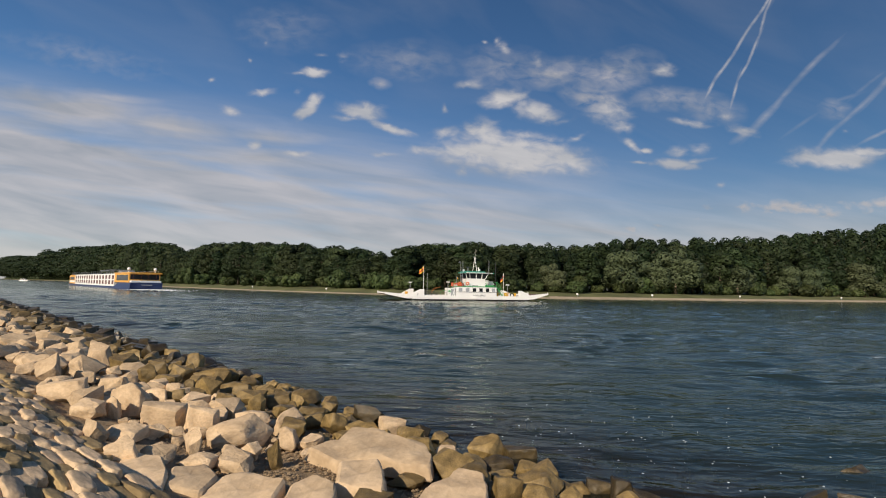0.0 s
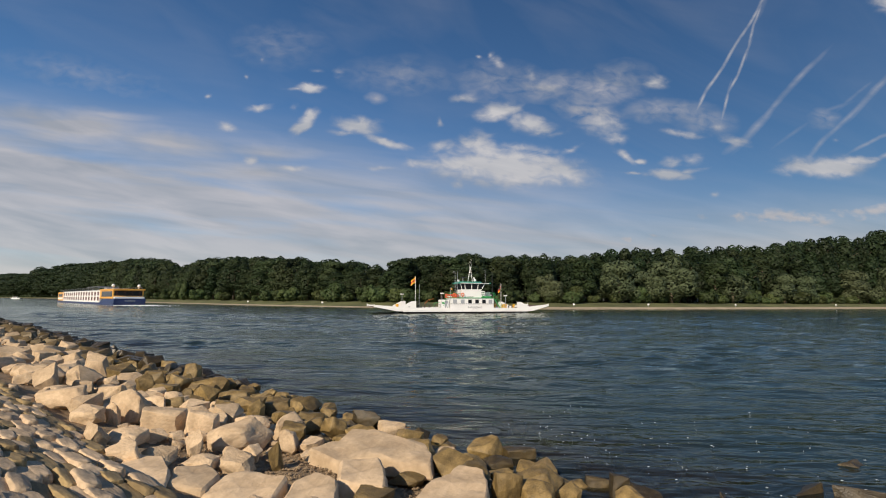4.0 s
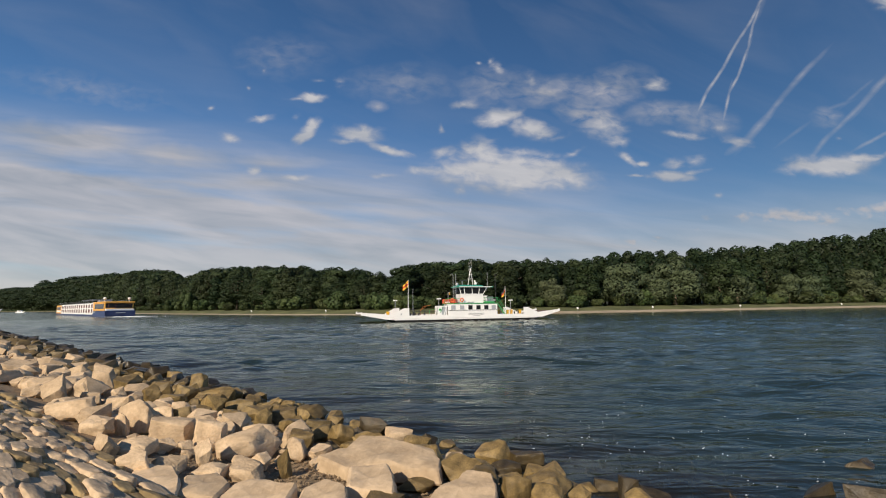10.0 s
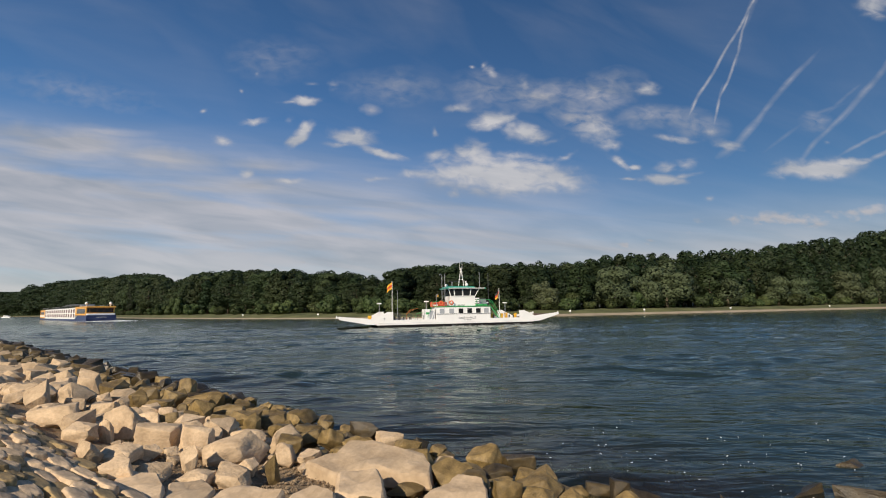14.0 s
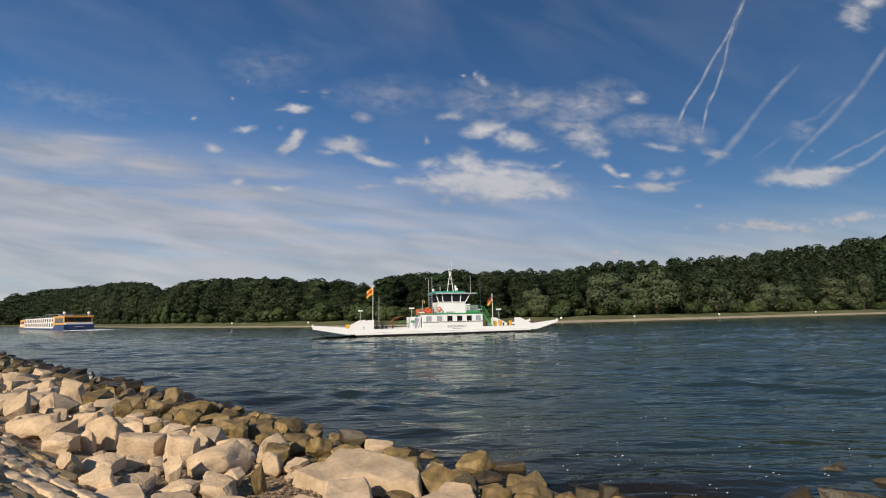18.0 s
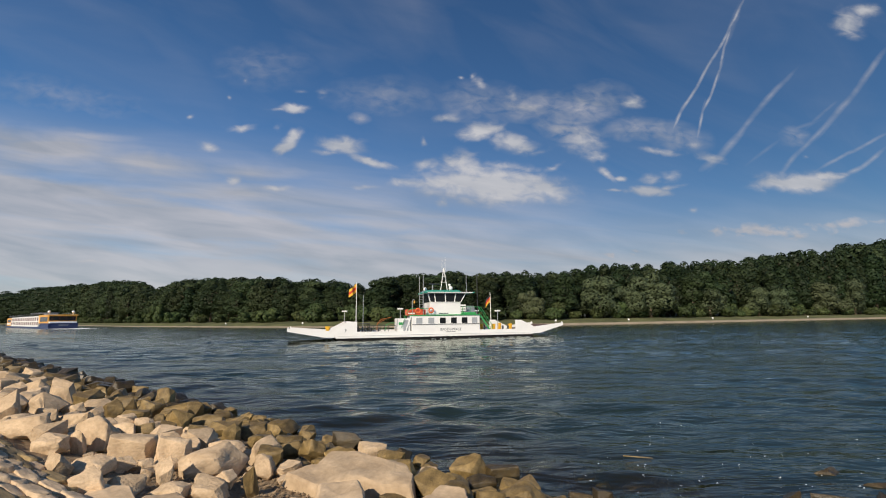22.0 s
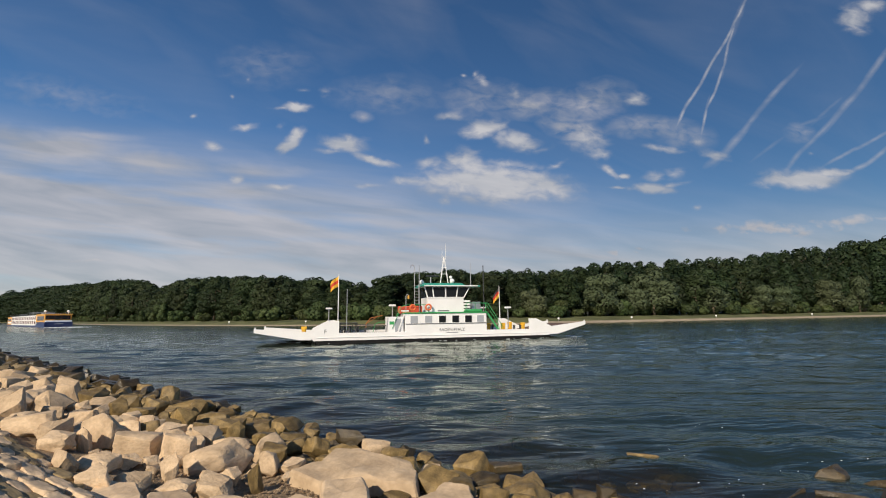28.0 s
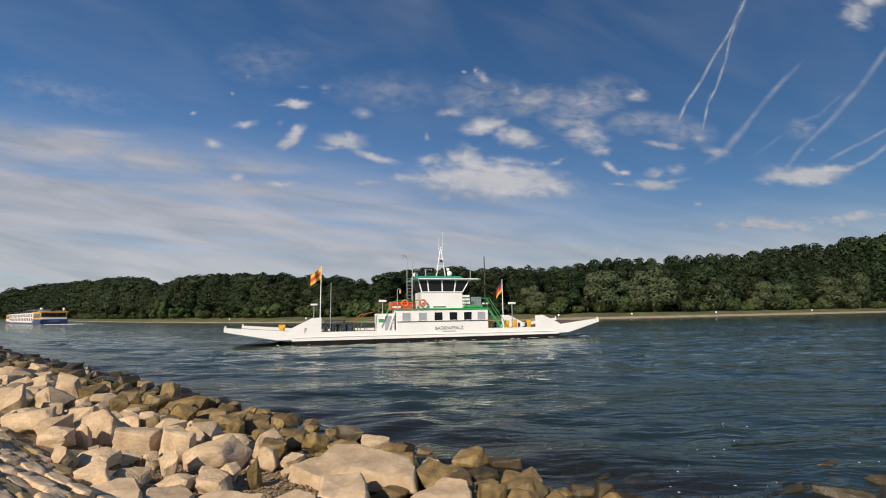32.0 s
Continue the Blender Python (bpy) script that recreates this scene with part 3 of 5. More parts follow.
TRAILS_FAINT = [(0.626, 0.346, 0.033, 0.0093, -148.5, 0.6), (1.024, 0.564, 0.08, 0.0082, -129.4, 0.6), (0.953, 0.485, 0.106, 0.0081, -133.4, 0.6),
           (0.874, 0.408, 0.112, 0.006, -137.3, 0.5), (0.81, 0.346, 0.045, 0.006, -131.1, 0.5), (0.901, 0.464, 0.06, 0.0051, -140.9, 0.3),
           (0.846, 0.433, 0.053, 0.0054, -162.5, 0.3), (0.987, 0.386, 0.077, 0.0046, -154.7, 0.55), (0.919, 0.353, 0.055, 0.0046, -151.4, 0.55),
           (0.997, 0.35, 0.051, 0.006, -143.9, 0.65), (0.955, 0.324, 0.036, 0.0061, -154.4, 0.65), (0.755, 0.375, 0.064, 0.0051, -144.8, 0.25)]


def cloud_mat(heaps):
    """The heaped clouds, or the thin high veils, sheets and vapour trails."""
    m, t, n, l, p = nodes_of("heaped_clouds" if heaps else "thin_high_clouds")
    n.remove(p)
    tc, sep = n.new("ShaderNodeTexCoord"), n.new("ShaderNodeSeparateXYZ")
    l.new(tc.outputs["Object"], sep.inputs[0])

    def math_node(op, a, b=None, c=None):
        q = n.new("ShaderNodeMath")
        q.operation = op
        for i, v in enumerate((a, b, c)):
            if v is None:
                continue
            if isinstance(v, (int, float)):
                q.inputs[i].default_value = v
            else:
                l.new(v, q.inputs[i])
        return q.outputs[0]

    def noise_node(scale, detail, vec, rot=0.0, dist=0.0):
        mp, q = n.new("ShaderNodeMapping"), n.new("ShaderNodeTexNoise")
        tilt = n.new("ShaderNodeMapping")
        tilt.inputs["Rotation"].default_value = (0, 0, rot)
        mp.inputs["Scale"].default_value = scale
        l.new(vec, tilt.inputs["Vector"])
        l.new(tilt.outputs[0], mp.inputs["Vector"])
        l.new(mp.outputs[0], q.inputs["Vector"])
        q.inputs["Scale"].default_value, q.inputs["Detail"].default_value, q.inputs["Distortion"].default_value = 1.0, detail, dist
        return q.outputs["Fac"]

    y = math_node("MAXIMUM", math_node("ABSOLUTE", sep.outputs[1]), 150.0)
    u, v = math_node("DIVIDE", sep.outputs[0], y), math_node("DIVIDE", sep.outputs[2], y)
    vec = n.new("ShaderNodeCombineXYZ")
    l.new(u, vec.inputs[0])
    l.new(v, vec.inputs[1])
    base = vec.outputs[0]
    # ragged edges: the place is shaken by noise
    warp = n.new("ShaderNodeTexNoise")
    warp.inputs["Scale"].default_value, warp.inputs["Detail"].default_value = 11.0, 7
    l.new(base, warp.inputs["Vector"])
    off = n.new("ShaderNodeVectorMath")
    off.operation = "MULTIPLY_ADD"
    off.inputs[1].default_value, off.inputs[2].default_value = (0.046, 0.032, 0), (-0.023, -0.016, 0)
    l.new(warp.outputs["Color"], off.inputs[0])
    add = n.new("ShaderNodeVectorMath")
    add.operation = "ADD"
    l.new(base, add.inputs[0])
    l.new(off.outputs[0], add.inputs[1])
    ragged = add.outputs[0]
    soft = n.new("ShaderNodeVectorMath")
    soft.operation = "MULTIPLY_ADD"
    soft.inputs[1].default_value = (0.011, 0.011, 0)
    l.new(warp.outputs["Color"], soft.inputs[0])
    lean = n.new("ShaderNodeVectorMath")
    lean.operation = "SUBTRACT"
    lean.inputs[1].default_value = (0.0055, 0.0055, 0)
    l.new(base, lean.inputs[0])
    l.new(lean.outputs[0], soft.inputs[2])

    def blobs(rows, place, lift=0.0):
        total = None
        for cx, cy, w, h, turn, dens in rows:
            mp, ln, rg = n.new("ShaderNodeMapping"), n.new("ShaderNodeVectorMath"), n.new("ShaderNodeMapRange")
            mp.vector_type = "TEXTURE"
            mp.inputs["Location"].default_value = (cx, cy, 0)
            mp.inputs["Rotation"].default_value = (0, 0, radians(turn))
            mp.inputs["Scale"].default_value = (w, h, 1)
            l.new(place, mp.inputs["Vector"])
            ln.operation = "LENGTH"
            l.new(mp.outputs[0], ln.inputs[0])
            rg.inputs["From Min"].default_value, rg.inputs["From Max"].default_value = 1.25, 0.0
            rg.inputs["To Max"].default_value = dens
            l.new(ln.outputs["Value"], rg.inputs["Value"])
            total = rg.outputs[0] if total is None else math_node("MAXIMUM", total, rg.outputs[0])
        return total

    fine = noise_node((26, 44, 1), 6, base, 0.1, 0.4)
    if heaps:
        puff = blobs(HEAP + PUFFS_LEFT + PUFFS_MIDDLE + PUFFS_RIGHT, ragged)
        body = n.new("ShaderNodeMapRange")
        body.interpolation_type = "SMOOTHSTEP"
        body.inputs["From Min"].default_value, body.inputs["From Max"].default_value = 0.08, 0.92
        l.new(math_node("ADD", puff, math_node("MULTIPLY", math_node("SUBTRACT", fine, 0.5), 0.9)), body.inputs["Value"])
        puff = math_node("MULTIPLY", body.outputs[0], math_node("MINIMUM", math_node("MULTIPLY", puff, 2.6), 1.0))
        alpha = white = puff
    else:
        veil = math_node("MULTIPLY", blobs(VEILS, ragged), math_node("MAXIMUM", math_node("ADD", math_node("MULTIPLY", fine, 3.0), -0.75), 0.0))
        trail = math_node("MULTIPLY", blobs(TRAILS + TRAILS_FAINT, soft.outputs[0]), math_node("ADD", fine, 0.15))
        # long streaks over the low sky, thick on the left
        streak = noise_node((1.6, 17, 1), 7, base, 0.11, 0.5)
        low = n.new("ShaderNodeMapRange")
        low.interpolation_type = "SMOOTHSTEP"
        edge = math_node("ADD", v, math_node("MULTIPLY", math_node("MAXIMUM", u, -1.6), 0.14))
        l.new(edge, low.inputs["Value"])
        low.inputs["From Min"].default_value, low.inputs["From Max"].default_value = 0.41, 0.11
        left = n.new("ShaderNodeMapRange")
        left.interpolation_type = "SMOOTHSTEP"
        l.new(u, left.inputs["Value"])
        left.inputs["From Min"].default_value, left.inputs["From Max"].default_value = 0.75, -0.75
        left.inputs["To Min"].default_value, left.inputs["To Max"].default_value = 0.80, 1.0
        band = math_node("MULTIPLY", math_node("MULTIPLY", low.outputs[0], left.outputs[0]),
                         math_node("ADD", math_node("MULTIPLY", streak, 1.7), 0.04))
        haze = n.new("ShaderNodeMapRange")
        haze.interpolation_type = "SMOOTHSTEP"
        l.new(v, haze.inputs["Value"])
        haze.inputs["From Min"].default_value, haze.inputs["From Max"].default_value = 0.31, 0.02
        hazy = math_node("MULTIPLY", haze.outputs[0], math_node("ADD", math_node("MULTIPLY", streak, 0.9), 0.52))
        band = math_node("MAXIMUM", band, math_node("MAXIMUM", hazy, 0.0))
        sheets = math_node("MULTIPLY", blobs(SHEETS, ragged), math_node("ADD", math_node("MULTIPLY", streak, 1.5), 0.35))
        band = math_node("MAXIMUM", band, sheets)
        band = math_node("MULTIPLY", band, math_node("SUBTRACT", 1.0, math_node("MULTIPLY", blobs(RIFTS, ragged), 0.5)))
        band = math_node("MINIMUM", band, 0.85)
        thin = noise_node((1.6, 5.0, 1), 8, base, 0.5, 1.2)
        thin = math_node("MULTIPLY", math_node("MAXIMUM", math_node("SUBTRACT", thin, 0.42), 0.0), 0.32)
        alpha = math_node("MAXIMUM", trail, math_node("MAXIMUM", math_node("MAXIMUM", band, thin), veil))
        white = trail
    alpha = math_node("MINIMUM", alpha, 0.88)
    # cloud light: white heaps, greyer and faintly pink sheets
    shade = noise_node((3.5, 22, 1), 6, base, 0.17, 0.5)

    def ramp_node(value, dark, light):
        r = n.new("ShaderNodeValToRGB")
        r.color_ramp.elements[0].position, r.color_ramp.elements[1].position = 0.35, 0.65
        r.color_ramp.elements[0].color, r.color_ramp.elements[1].color = (*dark, 1), (*light, 1)
        l.new(value, r.inputs[0])
        return r.outputs[0]

    col = n.new("ShaderNodeMix")
    col.data_type = "RGBA"
    l.new(white, col.inputs["Factor"])
    l.new(ramp_node(shade, SHEET_GREY, SHEET_WHITE), col.inputs["A"])
    l.new(ramp_node(shade, HEAP_GREY, HEAP_WHITE), col.inputs["B"])
    em, tr, mix = n.new("ShaderNodeEmission"), n.new("ShaderNodeBsdfTransparent"), n.new("ShaderNodeMixShader")
    l.new(col.outputs["Result"], em.inputs["Color"])
    l.new(alpha, mix.inputs[0])
    l.new(tr.outputs[0], mix.inputs[1])
    l.new(em.outputs[0], mix.inputs[2])
    l.new(mix.outputs[0], n["Material Output"].inputs["Surface"])
    m.cycles.emission_sampling = "NONE"
    return m


SHEET_GREY, SHEET_WHITE = (0.365, 0.375, 0.405), (0.53, 0.505, 0.515)
HEAP_GREY, HEAP_WHITE = (0.43, 0.445, 0.48), (0.64, 0.62, 0.62)


def sky_dome(radius, heaps, label):
    bm = bmesh.new()
    bmesh.ops.create_uvsphere(bm, u_segments=64, v_segments=32, radius=radius)
    bmesh.ops.delete(bm, geom=[v for v in bm.verts if v.co.z < -450], context="VERTS")
    return tagged(mesh_ob("backdrop", bm, cloud_mat(heaps), smooth=True), label, "sky", kind="structure")


cloud_domes = [sky_dome(4300, False, "blue summer sky with thin white veils and vapour trails"),
               sky_dome(4200, True, "small white heaped clouds in the summer sky")]

# ---------------------------------------------------------------- trees of the far bank
rng = random.Random(7)
SOFT = {}


def leaves(lobes, count, size, droop=0.0, seed=1, core=0.9):
    """A crown of small leaf clumps on and in the lobes (middle, radii)."""
    r = random.Random(seed)
    verts, faces, soft = [], [], []
    weights = [l[1][0] * l[1][2] for l in lobes]
    for _ in range(count):
        c, rad = r.choices(lobes, weights)[0]
        d = Vector((r.gauss(0, 1), r.gauss(0, 1), r.gauss(0.15, 1))).normalized()
        k = r.uniform(core, 1.06)
        p = Vector((c[0] + d.x * rad[0] * k, c[1] + d.y * rad[1] * k, c[2] + d.z * rad[2] * k))
        nrm = (d + Vector((r.gauss(0, .12), r.gauss(0, .12), r.gauss(0.1, .12)))).normalized()
        a = nrm.orthogonal().normalized()
        a = Matrix.Rotation(r.uniform(0, 6.28), 3, nrm) @ a
        b = nrm.cross(a)
        s = size * r.uniform(0.6, 1.35)
        if droop:
            b = (b * 0.4 + Vector((0, 0, -1)) * droop).normalized()
            a = b.cross(nrm).normalized()
        k0 = len(verts)
        h = nrm * s * 0.12
        verts += [p - a * s - h, p - b * s * 0.7 + h * 0.4, p + a * s - h, p + b * s * 0.8 - h * 0.2]
        faces.append((k0, k0 + 1, k0 + 2, k0 + 3))
        soft += [(d + Vector((r.gauss(0, .22), r.gauss(0, .22), r.gauss(0.1, .22)))).normalized()] * 4
    me = bpy.data.meshes.new("crown")
    me.from_pydata(verts, [], faces)
    # the leaves of a bough share its roundness
    me.normals_split_custom_set_from_vertices(soft)
    SOFT[me.name] = np.array([tuple(v) for v in soft])
    return me


def trunk_mesh(height, r, lean, limbs, seed):
    q = random.Random(seed)
    bm = bmesh.new()
    top = Vector((lean, 0, height))
    mid = Vector((lean * 0.3, q.uniform(-.2, .2), height * 0.5))
    rod((0, 0, -0.3), mid, r, r * 0.7, 7, bm)
    rod(mid, top, r * 0.7, r * 0.25, 7, bm)
    for i in range(limbs):
        z = height * q.uniform(0.35, 0.9)
        a = q.uniform(0, 6.28)
        k = height * q.uniform(0.10, 0.2)
        rod((lean * 0.5, 0, z), (lean * 0.5 + math.cos(a) * k, math.sin(a) * k, z + k * 0.8), r * 0.3, r * 0.08, 5, bm)
    return bm


def make_tree(name, label, kind, seed, group):
    """A tree about 20 m high (shrubs: 4 m), at the world's origin."""
    q = random.Random(seed)
    root = thing(name, Matrix(), label, "tree" if kind != "shrub" else "shrub", group)
    lobes = []
    if kind == "poplar":
        h, wide = 20.0, q.uniform(2.9, 3.9)
        for i in range(11):
            z = 4.2 + 13.2 * (i / 10)
            k = 1.0 - 0.26 * max(0, (z - 11) / 7) ** 2
            a = q.uniform(0, 6.28)
            off = wide * 0.42 * k
            lobes.append(((math.cos(a) * off, math.sin(a) * off, z), (wide * q.uniform(.55, .8) * k, wide * q.uniform(.55, .8) * k, q.uniform(1.6, 2.5))))
        lobes.append(((0, 0, 10), (wide * .75, wide * .75, 7.5)))
        me, bm = leaves(lobes, 3000, 0.36, 0, seed), trunk_mesh(17, 0.33, q.uniform(-.6, .6), 9, seed)
        leafm = M_POPLAR
    elif kind == "round":
        for i in range(15):
            z = q.uniform(4.5, 17.2)
            reach = 4.6 * math.sqrt(max(0.1, 1 - ((z - 10.5) / 8.5) ** 2))
            a = q.uniform(0, 6.28)
            lobes.append(((math.cos(a) * reach * .7, math.sin(a) * reach * .7, z), (q.uniform(1.5, 2.5), q.uniform(1.5, 2.5), q.uniform(1.3, 2.2))))
        lobes.append(((0, 0, 10.5), (3.6, 3.6, 7.6)))
        lobes.append(((0.4, 0, 17.2), (2.0, 2.0, 2.0)))
        me, bm = leaves(lobes, 3400, 0.39, 0, seed), trunk_mesh(16, 0.4, q.uniform(-.6, .6), 10, seed)
        leafm = M_LEAF
    elif kind == "willow":
        for i in range(14):
            a, d, z = q.uniform(0, 6.28), q.uniform(1.5, 5.0), q.uniform(4.0, 14.5)
            d *= math.sqrt(max(0.15, 1 - ((z - 7) / 9) ** 2))
            lobes.append(((math.cos(a) * d, math.sin(a) * d, z), (q.uniform(1.8, 2.8), q.uniform(1.8, 2.8), q.uniform(1.8, 3.0))))
        lobes.append(((0, 0, 7), (4.2, 4.2, 6.0)))
        me, bm = leaves(lobes, 5200, 0.36, 0.35, seed), trunk_mesh(11, 0.45, q.uniform(-.6, .6), 9, seed)
        leafm = M_WILLOW
    else:
        for i in range(9):
            a, d, z = q.uniform(0, 6.28), q.uniform(0.3, 1.9), q.uniform(0.9, 3.0)
            lobes.append(((math.cos(a) * d, math.sin(a) * d, z), (q.uniform(.7, 1.1), q.uniform(.7, 1.1), q.uniform(.6, 1.0))))
        lobes.append(((0, 0, 1.4), (1.9, 1.9, 1.5)))
        me, bm = leaves(lobes, 1300, 0.24, 0.2, seed), trunk_mesh(2.4, 0.08, 0.1, 6, seed)
        leafm = M_SHRUB
    me.materials.append(leafm)
    crown = new("crown", me)
    crown.parent = root
    part("trunk", bm, M_BARK, root, smooth=True)
    return root


KINDS = [make_tree("poplar_tree", "tall dark green poplar in the dense riverside wood", "poplar", 11 + i, "trees of the riverside wood") for i in range(4)]
KINDS += [make_tree("broadleaf_tree", "dark green broadleaf tree in the dense riverside wood", "round", 31 + i, "trees of the riverside wood") for i in range(3)]
WILLOWS = [make_tree("willow_tree", "pale grey-green willow with drooping twigs at the wood's edge", "willow", 51 + i, "willows at the wood's edge") for i in range(2)]
BUSHES = [make_tree("shrub", "light green leafy shrub on the grassy bank", "shrub", 61 + i, "shrubs on the far bank") for i in range(3)]

# the wood's skyline: the slope of the sight line to the tree tops, by the bearing x / y
SKY_AT = (-1.053, -0.978, -0.960, -0.948, -0.934, -0.917, -0.869, -0.794, -0.720, -0.669, -0.624, -0.584, -0.532, -0.470, -0.357, -0.244, -0.187, -0.162, -0.137, -0.119, -0.056, 0.019, 0.119, 0.219, 0.308, 0.383, 0.459, 0.560, 0.648, 0.711, 0.757, 0.814, 0.844, 0.890, 0.991, 1.084)
SKY_UP = (0.050, 0.049, 0.053, 0.064, 0.052, 0.061, 0.070, 0.075, 0.082, 0.080, 0.062, 0.079, 0.082, 0.087, 0.083, 0.075, 0.069, 0.055, 0.065, 0.080, 0.089, 0.092, 0.089, 0.085, 0.097, 0.102, 0.105, 0.112, 0.114, 0.114, 0.127, 0.132, 0.121, 0.137, 0.153, 0.166)

def wood_top(x, y):
    return 2.5 + y * float(np.interp(x / y, SKY_AT, SKY_UP))


own = {}
deep_wood = []
CROWNS = {k: [c.data for c in k.children if c.name.startswith("crown")][0] for k in KINDS + WILLOWS + BUSHES}


def grow(kinds, x, w, height, wide, full):
    """A tree on the far bank; the first of each kind is the pattern itself, set in place once all copies stand."""
    p = far_point(x, w, 0)
    z = float(np.interp(w, [a for a, b in fprof], [b for a, b in fprof])) - 0.1
    ob, k = rng.choice(kinds), height / full
    if w > 44 or x < -420:
        m = Matrix.Translation((p.x, p.y, z)) @ Matrix.Rotation(rng.uniform(0, 6.28), 4, "Z") @ Matrix.Diagonal((k * wide, k * wide, k, 1))
        deep_wood.append((CROWNS[ob], m))
        return
    m = Matrix.Translation((p.x, p.y, z)) @ Matrix.Rotation(rng.uniform(0, 6.28), 4, "Z") @ Matrix.Diagonal((k * wide, k * wide, k, 1))
    if ob in own:
        copy_thing(ob, m)
    else:
        own[ob] = m


def wood_row(w, step, tall, jitter):
    x = -2300.0
    while x < 360:
        n = far_normal(x)
        y = far_shore(x) + n.y * w
        px = x + n.x * w
        top = wood_top(px, y) * 1.08 - 0.6
        pick = KINDS[:4] if px / y > 0.12 and rng.random() < 0.75 else KINDS[3:] if rng.random() < 0.75 else KINDS
        slim = 0.88 if pick[0] is KINDS[0] and px / y > 0.12 else 1.0
        far = slim if x > -380 else 1.7 if x > -700 else 5.0
        h = top * tall * rng.uniform(1 - jitter, 1.0)
        grow(pick, x + rng.uniform(-1, 1), w + rng.uniform(-3, 3), h, 20.0 / h * rng.uniform(1.15, 1.5) * (0.45 + 0.55 * h / 20) * (slim if far < 1.2 else min(far, 2.5)), 20.0)
        x += step * far * rng.uniform(0.8, 1.2) * abs(n.y) * (0.5 + 0.5 * min(1.2, h / 20))


wood_row(20, 8.4, 0.86, 0.24)
wood_row(28, 8.0, 0.97, 0.10)
wood_row(37, 8.0, 1.0, 0.06)
wood_row(45, 7.6, 1.03, 0.11)
# undergrowth that closes the wood below the crowns
under_lobes = []
x = -900.0
while x < 300:
    p = far_point(x, rng.uniform(22, 27), 1.7)
    h = rng.uniform(3.0, 5.5) * (1.0 if x > -380 else 1.6)
    under_lobes.append(((p.x, p.y, p.z + h * 0.6), (h * 0.9, h * 0.6, h)))
    x += 2.0 if x > -380 else 6.0
me = leaves(under_lobes, 36000, 0.55, 0, 77, 0.6)
me.materials.append(M_LEAF)
tagged(new("undergrowth", me), "dense dark undergrowth at the foot of the wood", "undergrowth", kind="stuff")
far_lobes = []
x = -2600.0
while x < -860:
    p = far_point(x, rng.uniform(22, 30), 1.7)
    h = rng.uniform(5.5, 7.5)
    far_lobes.append(((p.x, p.y, p.z + h * 0.4), (h * 1.7, h * 1.7, h)))
    x += 9.0
me = leaves(far_lobes, 16000, 1.5, 0, 78, 0.6)
me.materials.append(M_LEAF)
tagged(new("undergrowth", me), "distant dark undergrowth along the river", "undergrowth", kind="stuff")
# willows and shrubs before the wood: place along the shore, way behind it, height, width
WILLOW_AT = [(56.5, 15, 13.0, 15.8), (76.4, 15, 15.1, 17.9), (103.7, 15, 10.4, 14.6), (128.9, 15, 10.6, 12.2), (169.0, 15, 13.3, 14.5), (186.2, 15, 15.0, 12.5),
             (68.2, 15, 11.5, 11.5), (140.2, 15, 10.2, 10.2), (28.8, 15, 8.7, 10.4)]
SHRUB_AT = [(-142.6, 10.5, 8.9, 7.3), (-164.4, 10.5, 6.1, 7.3), (-130.5, 10.5, 5.3, 9.1), (-107.8, 10.5, 3.6, 6.9), (-96.0, 10.5, 4.7, 7.0), (-80.1, 10.5, 5.3, 7.9),
            (-67.9, 10.5, 5.8, 10.8), (-47.5, 10.5, 6.5, 9.6), (-35.3, 10.5, 5.2, 7.4), (-30.1, 10.5, 6.1, 8.2), (-22.7, 10.5, 4.6, 6.0), (-18.2, 10.5, 4.5, 8.8),
            (37.2, 10.5, 3.8, 6.8), (15.0, 10.5, 5.1, 8.4)]
MARK_AT = (-80.5, -45.5, 57.4, 90.2, 137.1, 33.2)
for x, w, h, wide in WILLOW_AT:
    grow(WILLOWS, x, w, h, wide / (h * 0.85), 16.5)
for x, w, h, wide in SHRUB_AT:
    grow(BUSHES, x, w, h, wide / (h * 1.42), 3.8)
x = -420.0
while x < 200:
    grow(BUSHES, x, rng.uniform(11.5, 16.5), rng.uniform(1.8, 5.5), rng.uniform(0.9, 1.5), 3.8)
    x += rng.uniform(2.5, 9.0)

# a slim poplar that stands clear of the wood far up the river
p = far_point(-545, 16, 1.6)
copy_thing(KINDS[1], Matrix.Translation(p) @ Matrix.Diagonal((0.85, 0.85, (wood_top(p.x, p.y) + 2.0) / 20.0, 1)))

for ob, m in own.items():
    ob.matrix_basis = m
# the trees behind, too dense and far to tell apart
places, turned = [], []
for me, m in deep_wood:
    co = np.empty(len(me.vertices) * 3)
    me.vertices.foreach_get("co", co)
    a = np.array(m)
    places.append(co.reshape(-1, 3) @ a[:3, :3].T + a[:3, 3])
    turned.append(SOFT[me.name] @ np.linalg.inv(a[:3, :3]))
places, turned = np.concatenate(places), np.concatenate(turned)
turned /= np.linalg.norm(turned, axis=1)[:, None]
me = bpy.data.meshes.new("deep_wood")
me.from_pydata(places.tolist(), [], np.arange(len(places)).reshape(-1, 4).tolist())
me.normals_split_custom_set_from_vertices(turned.tolist())
me.materials.append(M_LEAF)
tagged(new("deep_wood", me), "dense dark green crowns deep in the riverside wood", "wood", kind="stuff")

# markers on the far shore
for i, x in enumerate(MARK_AT):
    p = far_point(x, 3.4, 0.5)
    post = thing("shore_marker", Matrix.Translation(p), "small white marker post on the sandy far shore", "marker post", "markers on the far shore")
    part("post", rod((0, 0, -0.1), (0, 0, 0.9), 0.05), M_STEEL, post)
    part("board", box(-0.25, 0.25, -0.04, 0.04, 0.6, 1.05, 0.02), M_WHITE, post)

